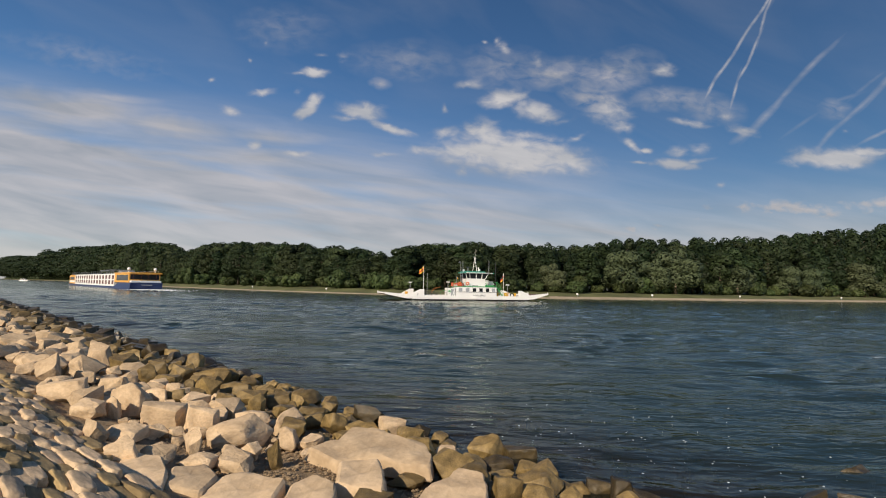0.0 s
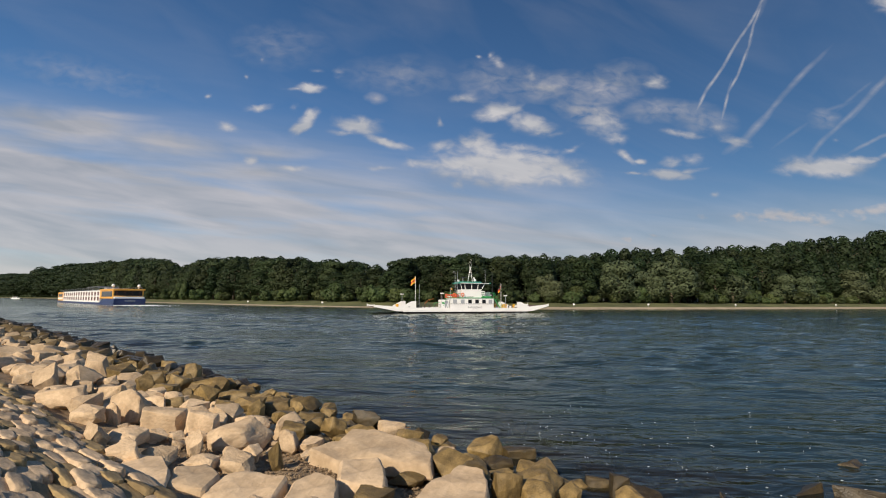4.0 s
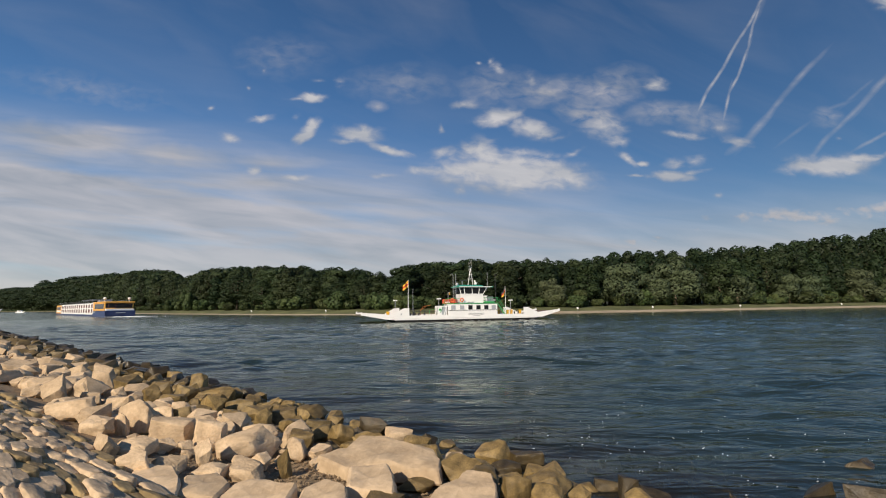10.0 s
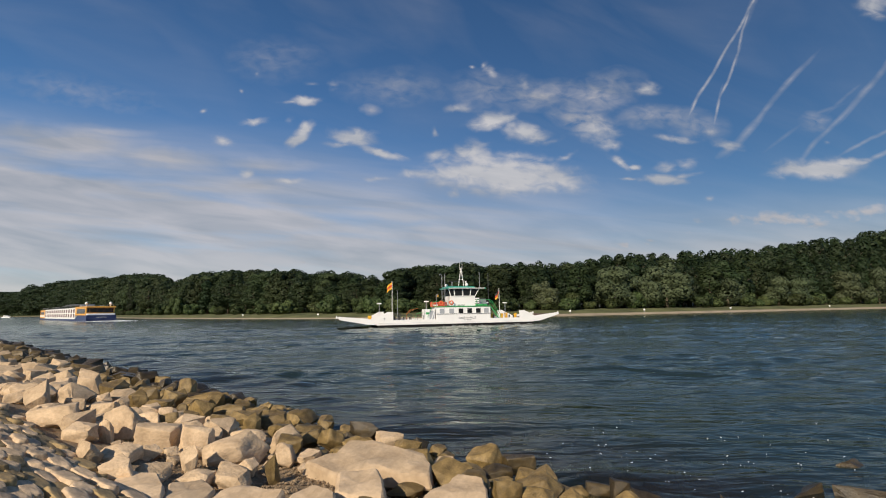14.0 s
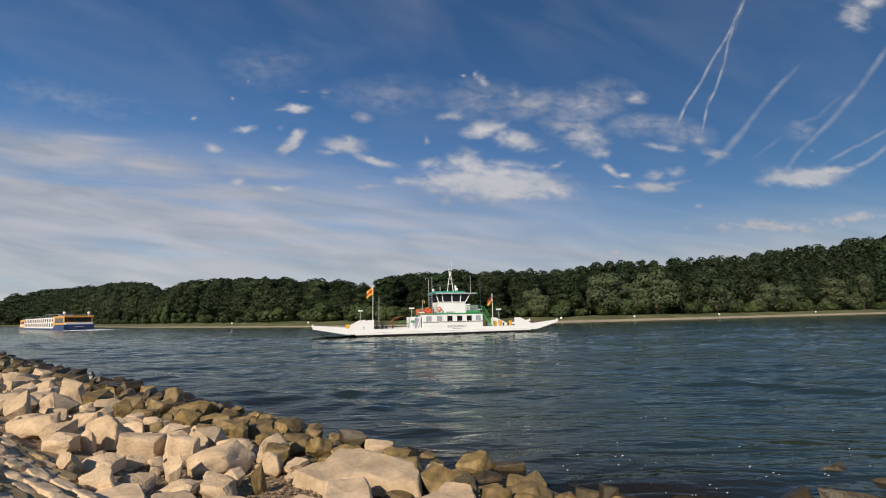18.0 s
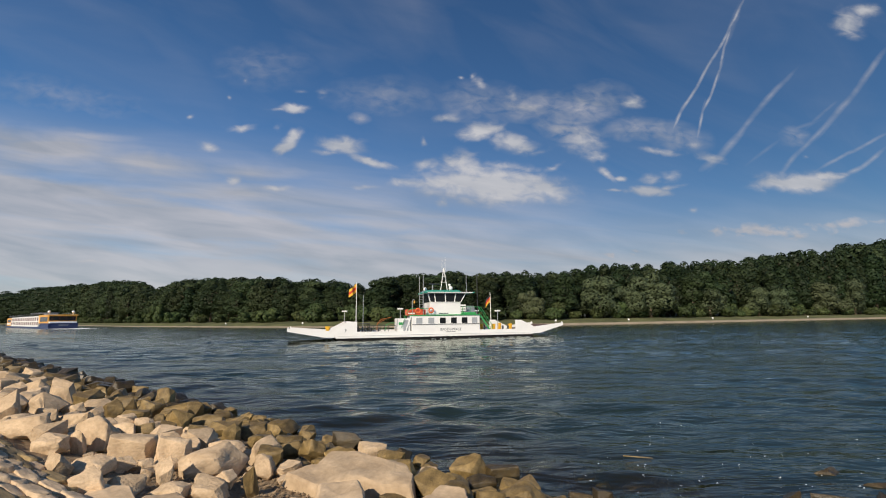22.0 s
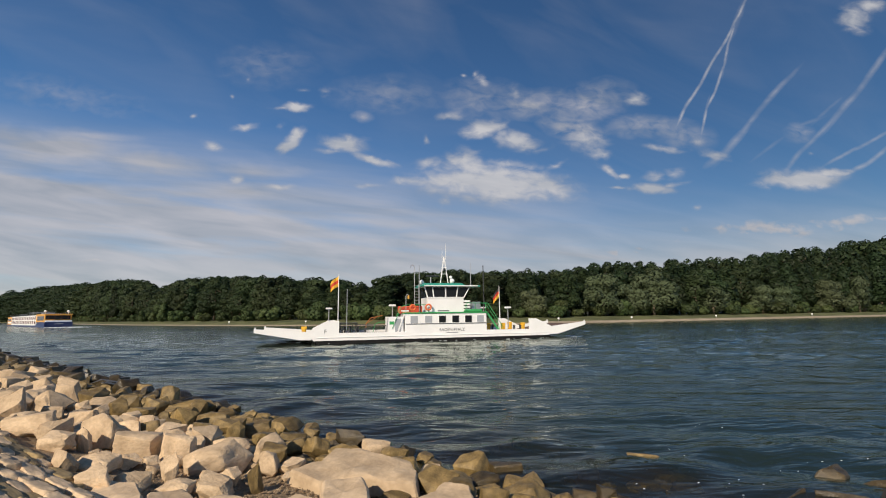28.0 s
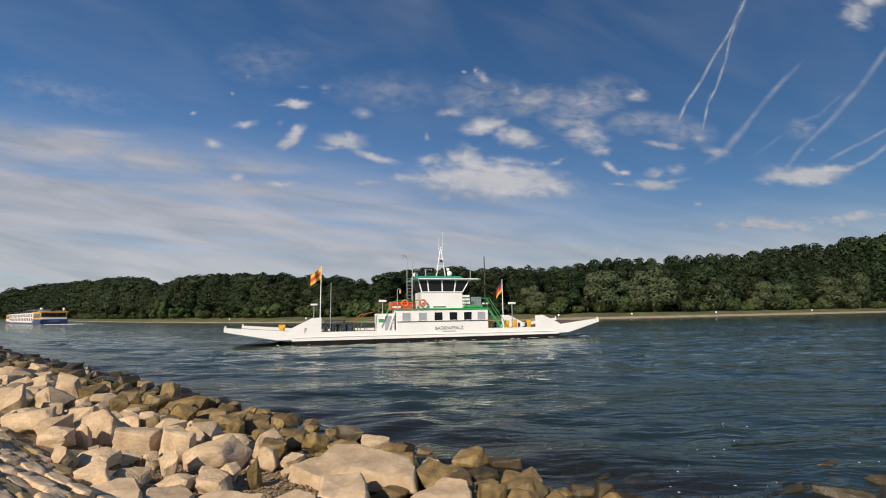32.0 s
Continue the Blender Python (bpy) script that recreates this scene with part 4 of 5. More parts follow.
# ---------------------------------------------------------------- ferry
FLAGS = []


def make_ferry():
    f = thing("car_ferry", Matrix(), "white double-ended river car ferry with green trim, crossing the river", "ferry")
    L, B = 12.0, 4.3
    hull = plate([(-12.0, 0.5), (-10.8, -0.6), (12.1, -0.6), (12.6, 0.45), (12.6, 0.72), (-12.0, 0.72)], -B, B)
    part("hull", hull, M_WHITE, f)
    part("boot_topping", plate([(-11.75, 0.30), (-11.0, -0.7), (12.25, -0.7), (12.62, 0.32), (0, 0.30)], -B - 0.02, B + 0.02), M_BLACK, f, "black painted waterline band")
    part("car_deck", box(-11.9, 12.5, -B + 0.12, B - 0.12, 0.724, 0.76), M_DECK, f, "rust-brown steel car deck")
    for sy in (-1, 1):
        y0, y1 = sorted((sy * B, sy * (B - 0.12)))
        part("bulwark", plate([(-9.6, 0.72), (10.4, 0.72), (10.4, 1.0), (-9.6, 1.0)], y0, y1), M_WHITE, f)
        part("rubbing_strake", box(-11.6, 12.2, sy * B - 0.06, sy * B + 0.06, 0.56, 0.62, 0.02), M_WHITE, f)
        part("bow_bulwark", plate([(-12.0, 0.60), (-9.5, 0.60), (-9.5, 2.15), (-10.3, 2.15), (-12.0, 1.30)], y0 - 0.01, y1 + 0.01), M_WHITE, f, "sloping white bow bulwark")
        part("bow_bulwark", plate([(10.2, 0.60), (12.7, 0.60), (12.7, 1.30), (11.0, 2.10), (10.2, 2.10)], y0 - 0.01, y1 + 0.01), M_WHITE, f, "sloping white bow bulwark")
    for sx, x0 in ((-1, 12.0), (1, 12.6)):
        tip, low = 17.0, (0.42 if sx < 0 else 0.22)
        ramp = part("landing_ramp", plate([(sx * x0, 0.50), (sx * (x0 + 1.2), 0.42), (sx * tip, 1.60 - low), (sx * tip, 1.66 - low), (sx * x0, 0.82)], -B + 0.35, B - 0.35), M_DECK, f, "hinged steel landing ramp, raised clear of the water")
        for sy in (-1, 1):
            y0, y1 = sorted((sy * (B - 0.02), sy * (B - 0.16)))
            part("side_plate", plate([(sx * x0, 0.40), (sx * (x0 + 1.0), 0.42), (sx * tip, 1.58 - low), (sx * tip, 1.92 - low), (sx * (x0 + .2), 1.34 - low * 0.5), (sx * x0, 1.34 - low * 0.5)], y0, y1), M_WHITE, ramp)
            part("end_post", rod((sx * (tip - 0.1), sy * (B - 0.1), 1.7 - low), (sx * (tip - 0.1), sy * (B - 0.1), 2.06 - low), 0.07), M_WHITE, ramp)
    # deckhouse on the near side
    house = part("deckhouse", box(-3.15, 5.4, -B + 0.01, -B + 2.5, 0.76, 2.72, 0.03), M_WHITE, f)
    part("roof_edge", box(-3.3, 5.5, -B - 0.08, -B + 2.6, 2.724, 2.85, 0.03), M_GREEN, f, "green roof edge of the deckhouse")
    part("grab_rail", rod((-3.1, -B - 0.03, 1.72), (5.35, -B - 0.03, 1.72), 0.03), M_DARK, house)
    for i, x in enumerate((-2.25, -0.78, 0.66, 2.05, 3.42, 4.72)):
        m = M_BLIND if i in (0, 1, 5) else M_GLASS
        w = part("window", box(x - 0.37, x + 0.37, -B - 0.012, -B + 0.05, 1.80, 2.50, 0.01), m, house, "dark cabin window" if m == M_GLASS else "cabin window with a drawn grey blind")
        part("frame", box(x - 0.41, x + 0.41, -B - 0.006, -B + 0.04, 1.76, 2.54, 0.01), M_WHITE, w)
    words("BADEN-PFALZ", 0.42, M_LETTER, f, pose(1.65, -B - 0.012, 0.96, 90, 0, 0), "grey painted ship's name")
    part("lettering", box(1.05, 2.25, -B - 0.008, -B, 0.78, 0.84), M_LETTER, f)
    part("lettering", box(0.25, 1.45, -B + 0.29, -B + 0.31, 2.93, 3.05), M_LETTER, f)
    words("F", 0.52, M_LETTER, f, pose(-10.75, -B - 0.025, 0.98, 90, 0, 0))
    # low engine casing with the stairs, raft case and lamps
    low = part("engine_casing", box(-4.85, -3.3, -B + 0.05, -B + 1.9, 0.76, 2.45, 0.03), M_WHITE, f)
    part("casing_door", box(-4.15, -3.55, -B + 0.035, -B + 0.05, 0.85, 2.25, 0.01), M_BLIND, low, "grey steel casing door")
    part("casing_sign", box(-4.7, -4.25, -B + 0.04, -B + 0.05, 1.7, 2.0), M_GREEN, low)
    part("casing_rail", pipe([(-4.85, -B + .04, 2.3), (-4.95, -B + .04, 1.2)], 0.03), M_STEEL, low)
    stair = part("side_stair", plate([(-4.0, 0.8), (-3.85, 0.8), (-3.15, 2.75), (-3.30, 2.75)], -B - 0.02, -B + 0.02), M_WHITE, f, "white steel stair with green rails")
    for i in range(6):
        part("step", box(-3.95 + i * 0.12, -3.6 + i * 0.12, -B + 0.02, -B + 0.6, 1.0 + i * 0.3, 1.03 + i * 0.3), M_STEEL, stair)
    for y in (-B - 0.02, -B + 0.6):
        part("handrail", pipe([(-4.45, y, 1.3), (-3.55, y, 3.4), (-3.0, y, 3.6), (-0.85, y, 3.6)], 0.024), M_GREEN, f, "green tubular handrail")
    part("handrail", pipe([(-6.3, -B + 0.3, 0.8), (-6.1, -B + 0.3, 1.75), (-5.6, -B + 0.3, 1.95), (-5.0, -B + 0.3, 1.95)], 0.028), M_GREEN, f)
    raft = part("raft_case", box(-3.6, -1.2, -B + 0.9, -B + 1.8, 2.75, 3.50, 0.08), M_RED, f, "red life raft case with pale lettering")
    part("lettering", box(-3.4, -2.6, -B + 0.885, -B + 0.9, 2.95, 3.10), M_WHITE, raft)
    for x, z in ((-2.4, 3.32), (-0.8, 3.36)):
        part("lifebuoy", ring((x, -B - 0.05, z), 0.27, 0.085), M_ORANGE, f, "orange ring lifebuoy", True)
    # wheelhouse
    wh = part("wheelhouse", box(-0.8, 3.05, -B + 0.30, -B + 3.3, 2.85, 4.35, 0.03), M_WHITE, f)
    top = bmesh.new()
    box(-1.30, 4.0, -B + 0.10, -B + 3.5, 5.40, 5.44, 0, top)
    part("ceiling_panel", top, M_WHITE, wh)
    outer = plate([(-0.8, 4.35), (3.05, 4.35), (3.72, 5.40), (-1.1, 5.40)], -B + 0.34, -B + 3.26)
    part("window_band", outer, M_GLASS, wh, "raked band of dark wheelhouse windows")
    for xb, xt in ((-0.8, -1.1), (-0.15, -0.28), (1.12, 1.10), (2.25, 2.42), (3.05, 3.72)):
        part("window_post", plate([(xb - .05, 4.33), (xb + .06, 4.33), (xt + .06, 5.42), (xt - .05, 5.42)], -B + 0.28, -B + 0.36), M_WHITE, wh)
    part("sill", box(-0.86, 3.12, -B + 0.24, -B + 0.32, 4.28, 4.38, 0.02), M_WHITE, wh)
    part("wheelhouse_roof", box(-1.45, 4.7, -B - 0.12, -B + 3.7, 5.44, 5.56, 0.04), M_WHITE, f)
    part("roof_cover", plate([(-1.4, 5.564), (3.2, 5.564), (2.9, 5.80), (-1.1, 5.80)], -B + 0.3, -B + 3.3), M_TEAL, f, "teal green wheelhouse roof")
    for x in (-1.36, 4.6):
        part("roof_edge", box(x - 0.12, x + 0.12, -B - 0.13, -B + 3.71, 5.43, 5.57), M_TEAL, f)
    for i in range(4):
        part("vent_slat", box(3.06, 3.75, -B + 0.32, -B + 0.36, 2.95 + i * 0.30, 3.15 + i * 0.30), M_WHITE, wh)
    part("locker", box(3.1, 5.0, -B + 0.15, -B + 0.8, 2.86, 3.12, 0.05), M_GREEN, f, "green deck locker on the deckhouse roof")
    part("vent_box", box(4.15, 5.15, -B + 1.0, -B + 1.8, 2.86, 3.9, 0.04), M_STEEL, f)
    rail = part("roof_rail", pipe([(3.2, -B + .05, 3.75), (5.35, -B + .05, 3.75)], 0.03), M_GREEN, f)
    for x in (3.2, 4.2, 5.35):
        part("stanchion", rod((x, -B + .05, 2.85), (x, -B + .05, 3.75), 0.03), M_GREEN, rail)
    for y in (-B + 0.05, -B + 0.75):
        part("handrail", pipe([(5.2, y, 3.75), (5.6, y, 3.7), (7.0, y, 1.6), (7.15, y, 0.8)], 0.035), M_GREEN, f)
    fore = part("fore_stair", plate([(5.4, 2.75), (5.62, 2.75), (6.95, 0.8), (6.7, 0.8)], -B + 0.06, -B + 0.10), M_GREEN, f, "green stair down to the car deck")
    for i in range(6):
        part("step", box(5.55 + i * 0.22, 5.85 + i * 0.22, -B + 0.1, -B + 0.72, 2.45 - i * 0.3, 2.48 - i * 0.3), M_STEEL, fore)
    # mast and aerials
    mast = part("mast", pipe([(1.0, -2.3, 5.8), (1.47, -2.3, 8.75), (1.9, -2.3, 5.8)], 0.055), M_WHITE, f, "white lattice mast with lamps and whip aerials")
    for z, h in ((6.9, .30), (7.6, .19), (8.2, .10)):
        part("mast_rung", rod((1.45 - h - .1, -2.3, z), (1.45 + h + .1, -2.3, z), 0.03), M_WHITE, mast)
    for x, top_z in ((1.25, 9.7), (1.65, 10.2)):
        part("whip_aerial", rod((x, -2.3, 8.4), (x, -2.3, top_z), 0.022, 0.010, 6), M_WHITE, mast)
    part("mast_lamp", box(1.35, 1.57, -2.5, -2.3, 7.25, 7.5, 0.04), M_DARK, mast)
    radar = part("radar_scanner", box(-0.6, 0.75, -2.7, -2.4, 6.55, 6.70, 0.04), M_DARK, f, "dark grey radar scanner on a stand")
    part("stand", rod((-0.1, -2.55, 5.5), (-0.1, -2.55, 6.58), 0.07), M_STEEL, radar)
    for x, z, r in ((2.15, 6.10, 0.26), (2.0, 6.50, 0.17), (-1.15, 5.95, 0.25)):
        dome = part("satellite_dome", ball((x, -2.9, z), r), M_WHITE, f, "white satellite dome", True)
        part("stand", rod((x, -2.9, 5.5), (x, -2.9, z), 0.05), M_WHITE, dome)
    for x, z0, z1, r in ((-1.55, 2.8, 7.7, 0.05), (4.0, 5.5, 8.0, 0.035), (5.42, 2.85, 7.75, 0.06), (-8.75, 0.8, 5.2, 0.035)):
        part("aerial_pole", rod((x, -B + 0.75, z0), (x, -B + 0.75, z1), r, r * 0.8), M_BLIND if r < .04 else M_STEEL if r < .06 else M_DARK, f)
    ladder = part("ladder", pipe([(-2.15, -B + .25, 3.6), (-2.15, -B + .25, 7.35), (-2.28, -B + .25, 7.6), (-2.5, -B + .25, 7.6), (-2.55, -B + .25, 7.3)], 0.035), M_STEEL, f, "galvanised ladder to the wheelhouse roof")
    part("ladder_rail", rod((-1.72, -B + .25, 3.6), (-1.72, -B + .25, 5.7), 0.035), M_STEEL, ladder)
    for i in range(7):
        part("rung", rod((-2.15, -B + .25, 3.75 + i * 0.3), (-1.72, -B + .25, 3.75 + i * 0.3), 0.022), M_STEEL, ladder)
    lamp = part("bent_lamp_pole", pipe([(-3.0, -B + .4, 2.4), (-3.0, -B + .4, 4.5), (-2.9, -B + .4, 4.65), (-2.75, -B + .4, 4.6)], 0.04), M_STEEL, f)
    part("lamp_head", box(-2.83, -2.67, -B + .32, -B + .48, 4.2, 4.55, 0.03), M_AMBER, lamp)
    for x, sy, z0, z1 in ((-4.1, -0.55, 2.45, 3.5), (7.9, -1, 1.2, 3.15), (-10.25, 1, 2.1, 3.35), (8.2, 1, 1.2, 3.3)):
        y = sy * (B - 0.25)
        fl = part("flood_lamp", rod((x, y, z0), (x, y, z1), 0.05), M_STEEL, f, "white deck floodlight on a post")
        part("lamp_head", box(x - 0.36, x + 0.36, y - 0.15, y + 0.15, z1, z1 + 0.20, 0.05), M_WHITE, fl)
    # flags
    for x, h, gold in ((-9.6, 6.6, True), (7.0, 5.55, False)):
        pole = part("flagpole", rod((x, -B + 0.3, 0.8), (x, -B + 0.3, h), 0.05, 0.03), M_WHITE, f)
        bands = (M_FLAGGOLD, M_FLAGRED, M_FLAGGOLD) if gold else (M_DARK, M_FLAGRED, M_FLAGGOLD)
        for k, m in enumerate(bands):
            bm = bmesh.new()
            g = []
            for i in range(7):
                a = i / 6
                col = []
                for j in (0, 1):
                    z = h - 0.1 - (0.34 * (k + j)) * (1 - 0.15 * a) - a * (0.75 if gold else 0.9)
                    xx = x - a * (0.85 if gold else 0.65)
                    col.append(bm.verts.new((xx, -B + 0.3 + 0.14 * math.sin(a * 7 + k * .4), z)))
                g.append(col)
            for i in range(6):
                bm.faces.new((g[i][0], g[i + 1][0], g[i + 1][1], g[i][1]))
            r = bmesh.ops.extrude_face_region(bm, geom=bm.faces[:])
            for v in [e for e in r["geom"] if isinstance(e, bmesh.types.BMVert)]:
                v.co.y += 0.012
            FLAGS.append((part("flag_stripe", bm, m, pole, "weathered flag stripe blowing in the wind"), x, -B + 0.3))
    # deck gear
    for x, y in ((-12.7, -3.2), (5.9, -3.3), (10.4, -2.2), (11.0, 2.6), (7.5, -3.5)):
        w = part("winch", box(x - 0.2, x + 0.2, y - 0.25, y + 0.25, 0.76, 1.45, 0.06), M_YELLOW, f, "yellow painted deck winch")
        part("drum", rod((x - 0.26, y, 1.5), (x + 0.26, y, 1.5), 0.15, seg=10), M_YELLOW, w)
    for x in (-9.2, -8.5, -7.9, -7.0, 8.6, 9.3):
        for sy in (-1, 1):
            part("bollard", rod((x, sy * (B - 0.35), 0.76), (x, sy * (B - 0.35), 1.42), 0.10, 0.12, 10), M_DARK, f)
    crane = part("davit", pipe([(-6.4, 1.2, 0.8), (-6.4, 1.2, 1.75), (-5.9, 1.2, 2.35), (-4.6, 1.2, 2.6)], 0.05), M_RUST, f, "orange folding davit arm")
    part("stay", rod((-6.4, 1.2, 1.75), (-5.2, 1.2, 2.45), 0.03), M_RUST, crane)
    shed = part("shelter", box(-9.2, -7.2, 1.8, 3.4, 1.75, 1.87, 0.04), M_DARK, f, "dark shelter roof on posts")
    for x in (-9.1, -7.3):
        for y in (1.9, 3.3):
            part("post", rod((x, y, 0.76), (x, y, 1.77), 0.05), M_DARK, shed)
    for sy in (-1, 1):
        rl = part("deck_rail", rod((-9.4, sy * (B - .3), 1.62), (-5.0, sy * (B - .3), 1.62), 0.03), M_DARK, f)
        for i in range(6):
            part("stanchion", rod((-9.4 + i * .88, sy * (B - .3), 0.8), (-9.4 + i * .88, sy * (B - .3), 1.62), 0.025), M_DARK, rl)
    return f


ferry = make_ferry()

# ---------------------------------------------------------------- foam
def flecks(name, spots, parent, label, lift=0.03):
    """Small flat shreds of foam: middle x, y, and size."""
    q = random.Random(17)
    verts, faces = [], []
    for x, y, z, a, b in spots:
        k, n = len(verts), q.choice((5, 6, 7))
        for i in range(n):
            w = 6.283 * i / n
            r = q.uniform(0.6, 1.2)
            verts.append((x + math.cos(w) * a * r, y + math.sin(w) * b * r, z))
        verts.append((x, y, z + lift))
        faces += [(k + i, k + (i + 1) % n, k + n) for i in range(n)]
    me = bpy.data.meshes.new(name)
    me.from_pydata(verts, [], faces)
    me.materials.append(M_FOAM)
    o = new(name, me)
    o.parent = parent
    return tagged(o, label, kind="stuff")


q = random.Random(23)
bow_foam = [(q.uniform(-13.5, 13.5) if q.random() < 0.5 else q.gauss(11.5, 2.0), -4.45 - abs(q.gauss(0, 0.5)), 0.035, q.uniform(0.1, 0.5), q.uniform(0.02, 0.05)) for _ in range(16)]
flecks("wake_foam", bow_foam, ferry, "white foam along the ferry's waterline")
shore_foam = []
for _ in range(170):
    p = spot(q.uniform(-11, 0.5), -1.2 - abs(q.gauss(0, 2.4)))
    r = q.uniform(0.002, 0.010)
    shore_foam.append((p.x, p.y, 0.022, r * 2.4, r))
foam = flecks("foam_flecks", shore_foam, None, "small white foam flecks drifting near the shore", 0.006)

# ---------------------------------------------------------------- river cruise ship
def make_cruiser():
    s = thing("river_cruise_ship", Matrix(), "long white and amber river cruise ship with navy hull", "cruise ship")
    L, B = 118.0, 4.7
    bow = [(0.6, -0.8), (0.0, 2.3), (15.0, 2.3), (22.0, 0.75), (L - 2, 0.75), (L, 0.7), (L - 1.5, -0.8)]
    part("hull", plate(bow, -B, B), M_NAVY, s)
    part("side_wall", box(21.5, L - 18, -B + 0.05, B - 0.05, 0.754, 5.4, 0.05), M_WHITE, s)
    lounge = part("lounge", box(2.5, 21.49, -B + 0.12, B - 0.12, 2.304, 5.3, 0.05), M_AMBER, s, "amber painted end lounge with dark windows")
    part("window", box(3.4, 18.5, B - 0.14, B - 0.08, 3.0, 4.95, 0.02), M_GLASS, lounge)
    part("window", box(2.44, 2.52, -B + 0.5, B - 0.5, 2.95, 5.1, 0.02), M_GLASS, lounge)
    part("canopy", box(0.9, 22.0, -B + 0.02, B - 0.02, 5.304, 5.80, 0.08), M_AMBER, s, "amber canopy edge")
    part("end_bulwark", box(0.35, 2.4, -B + 0.3, B - 0.3, 2.304, 3.0, 0.1), M_WHITE, s)
    part("lettering", box(0.10, 0.16, -1.6, 1.5, 1.42, 1.66), M_BLIND, s)
    stern = part("stern_house", box(L - 17.99, L - 1.0, -B + 0.1, B - 0.1, 0.92, 5.3, 0.05), M_AMBER, s, "amber and white stern house")
    part("window", box(L - 15, L - 3, B - 0.12, B - 0.06, 2.9, 4.4, 0.02), M_GLASS, stern)
    part("white_band", box(L - 16, L - 1.5, B - 0.11, B - 0.05, 1.6, 2.5, 0.02), M_WHITE, stern)
    part("sun_deck", box(20, L - 8, -B + 0.3, B - 0.3, 5.404, 5.52), M_STEEL, s)
    bm = box(-1.35, 1.35, -0.06, 0.06, -0.75, 0.75)
    first_w = part("cabin_window", bm, M_CABIN, s, "red-brown curtained cabin window")
    n = 15
    for row, z in enumerate((2.25, 4.2)):
        for i in range(n):
            m = Matrix.Translation((23.6 + i * (L - 44.5) / (n - 1), B - 0.05, z))
            if row == 0 and i == 0:
                first_w.matrix_basis = m
                continue
            o = new("cabin_window", first_w.data)
            o.parent, o.matrix_basis = s, m
            tagged(o, "red-brown curtained cabin window")
    for sy in (-1, 1):
        r = part("deck_rail", rod((4, sy * (B - .4), 6.45), (L - 6, sy * (B - .4), 6.45), 0.04), M_STEEL, s)
        for i in range(28):
            part("stanchion", rod((4 + i * (L - 10) / 27, sy * (B - .4), 5.5), (4 + i * (L - 10) / 27, sy * (B - .4), 6.45), 0.035, seg=5), M_STEEL, r)
    for x, y in ((6, 3.9), (6, -3.9)):
        d = part("radar_dome", ball((x, y, 7.0), 0.55), M_WHITE, s, "white radar dome", True)
        part("stand", rod((x, y, 5.9), (x, y, 6.8), 0.12), M_WHITE, d)
    aw = part("awning", box(30, 52, -3.5, 3.5, 7.0, 7.12), M_STEEL, s, "grey sun deck awning")
    for x in (31, 41, 51):
        for y in (-3.2, 3.2):
            part("post", rod((x, y, 5.5), (x, y, 7.0), 0.05), M_STEEL, aw)
    for i in range(9):
        part("deck_chair", box(58 + i * 4.5, 59.6 + i * 4.5, 1.5, 2.2, 5.52, 6.1, 0.1), M_DARK, s)
    part("wheelhouse", box(24, 28, -2.2, 2.2, 5.52, 6.6, 0.1), M_STEEL, s, "low grey wheelhouse")
    part("end_band", box(2.36, 2.43, -B + 0.4, B - 0.4, 3.004, 3.35, 0.02), M_AMBER, s, "amber band below the end windows")
    for y in (-3.4, -1.1, 1.1, 3.4):
        part("window_post", box(2.38, 2.43, y - 0.06, y + 0.06, 3.354, 5.1), M_CABIN, lounge)
    return s


cruiser = make_cruiser()
cruiser.scale = (1.06, 0.92, 0.91)
wash = [(-abs(q.gauss(0, 7)), q.gauss(-2, 3.5), 0.03, q.uniform(0.2, 0.9), q.uniform(0.1, 0.4)) for _ in range(260)]
flecks("wake_foam", wash, cruiser, "white foam of the cruise ship's wash", 0.12)


def make_boat():
    b = thing("motor_boat", Matrix.Translation((-508, 505, 0)) @ Matrix.Rotation(radians(10), 4, "Z"), "small white motor boat moored at the far bank", "boat")
    part("hull", plate([(-4.6, 0.9), (-4.2, -0.4), (3.6, -0.4), (5.4, 1.3)], -1.5, 1.5), M_WHITE, b)
    cabin = part("cabin", plate([(-3.0, 0.95), (1.8, 1.1), (0.9, 2.6), (-2.8, 2.6)], -1.2, 1.2), M_WHITE, b)
    part("window", plate([(-2.4, 1.6), (1.0, 1.6), (0.7, 2.3), (-2.4, 2.3)], -1.23, -1.18), M_GLASS, cabin)
    return b


make_boat()

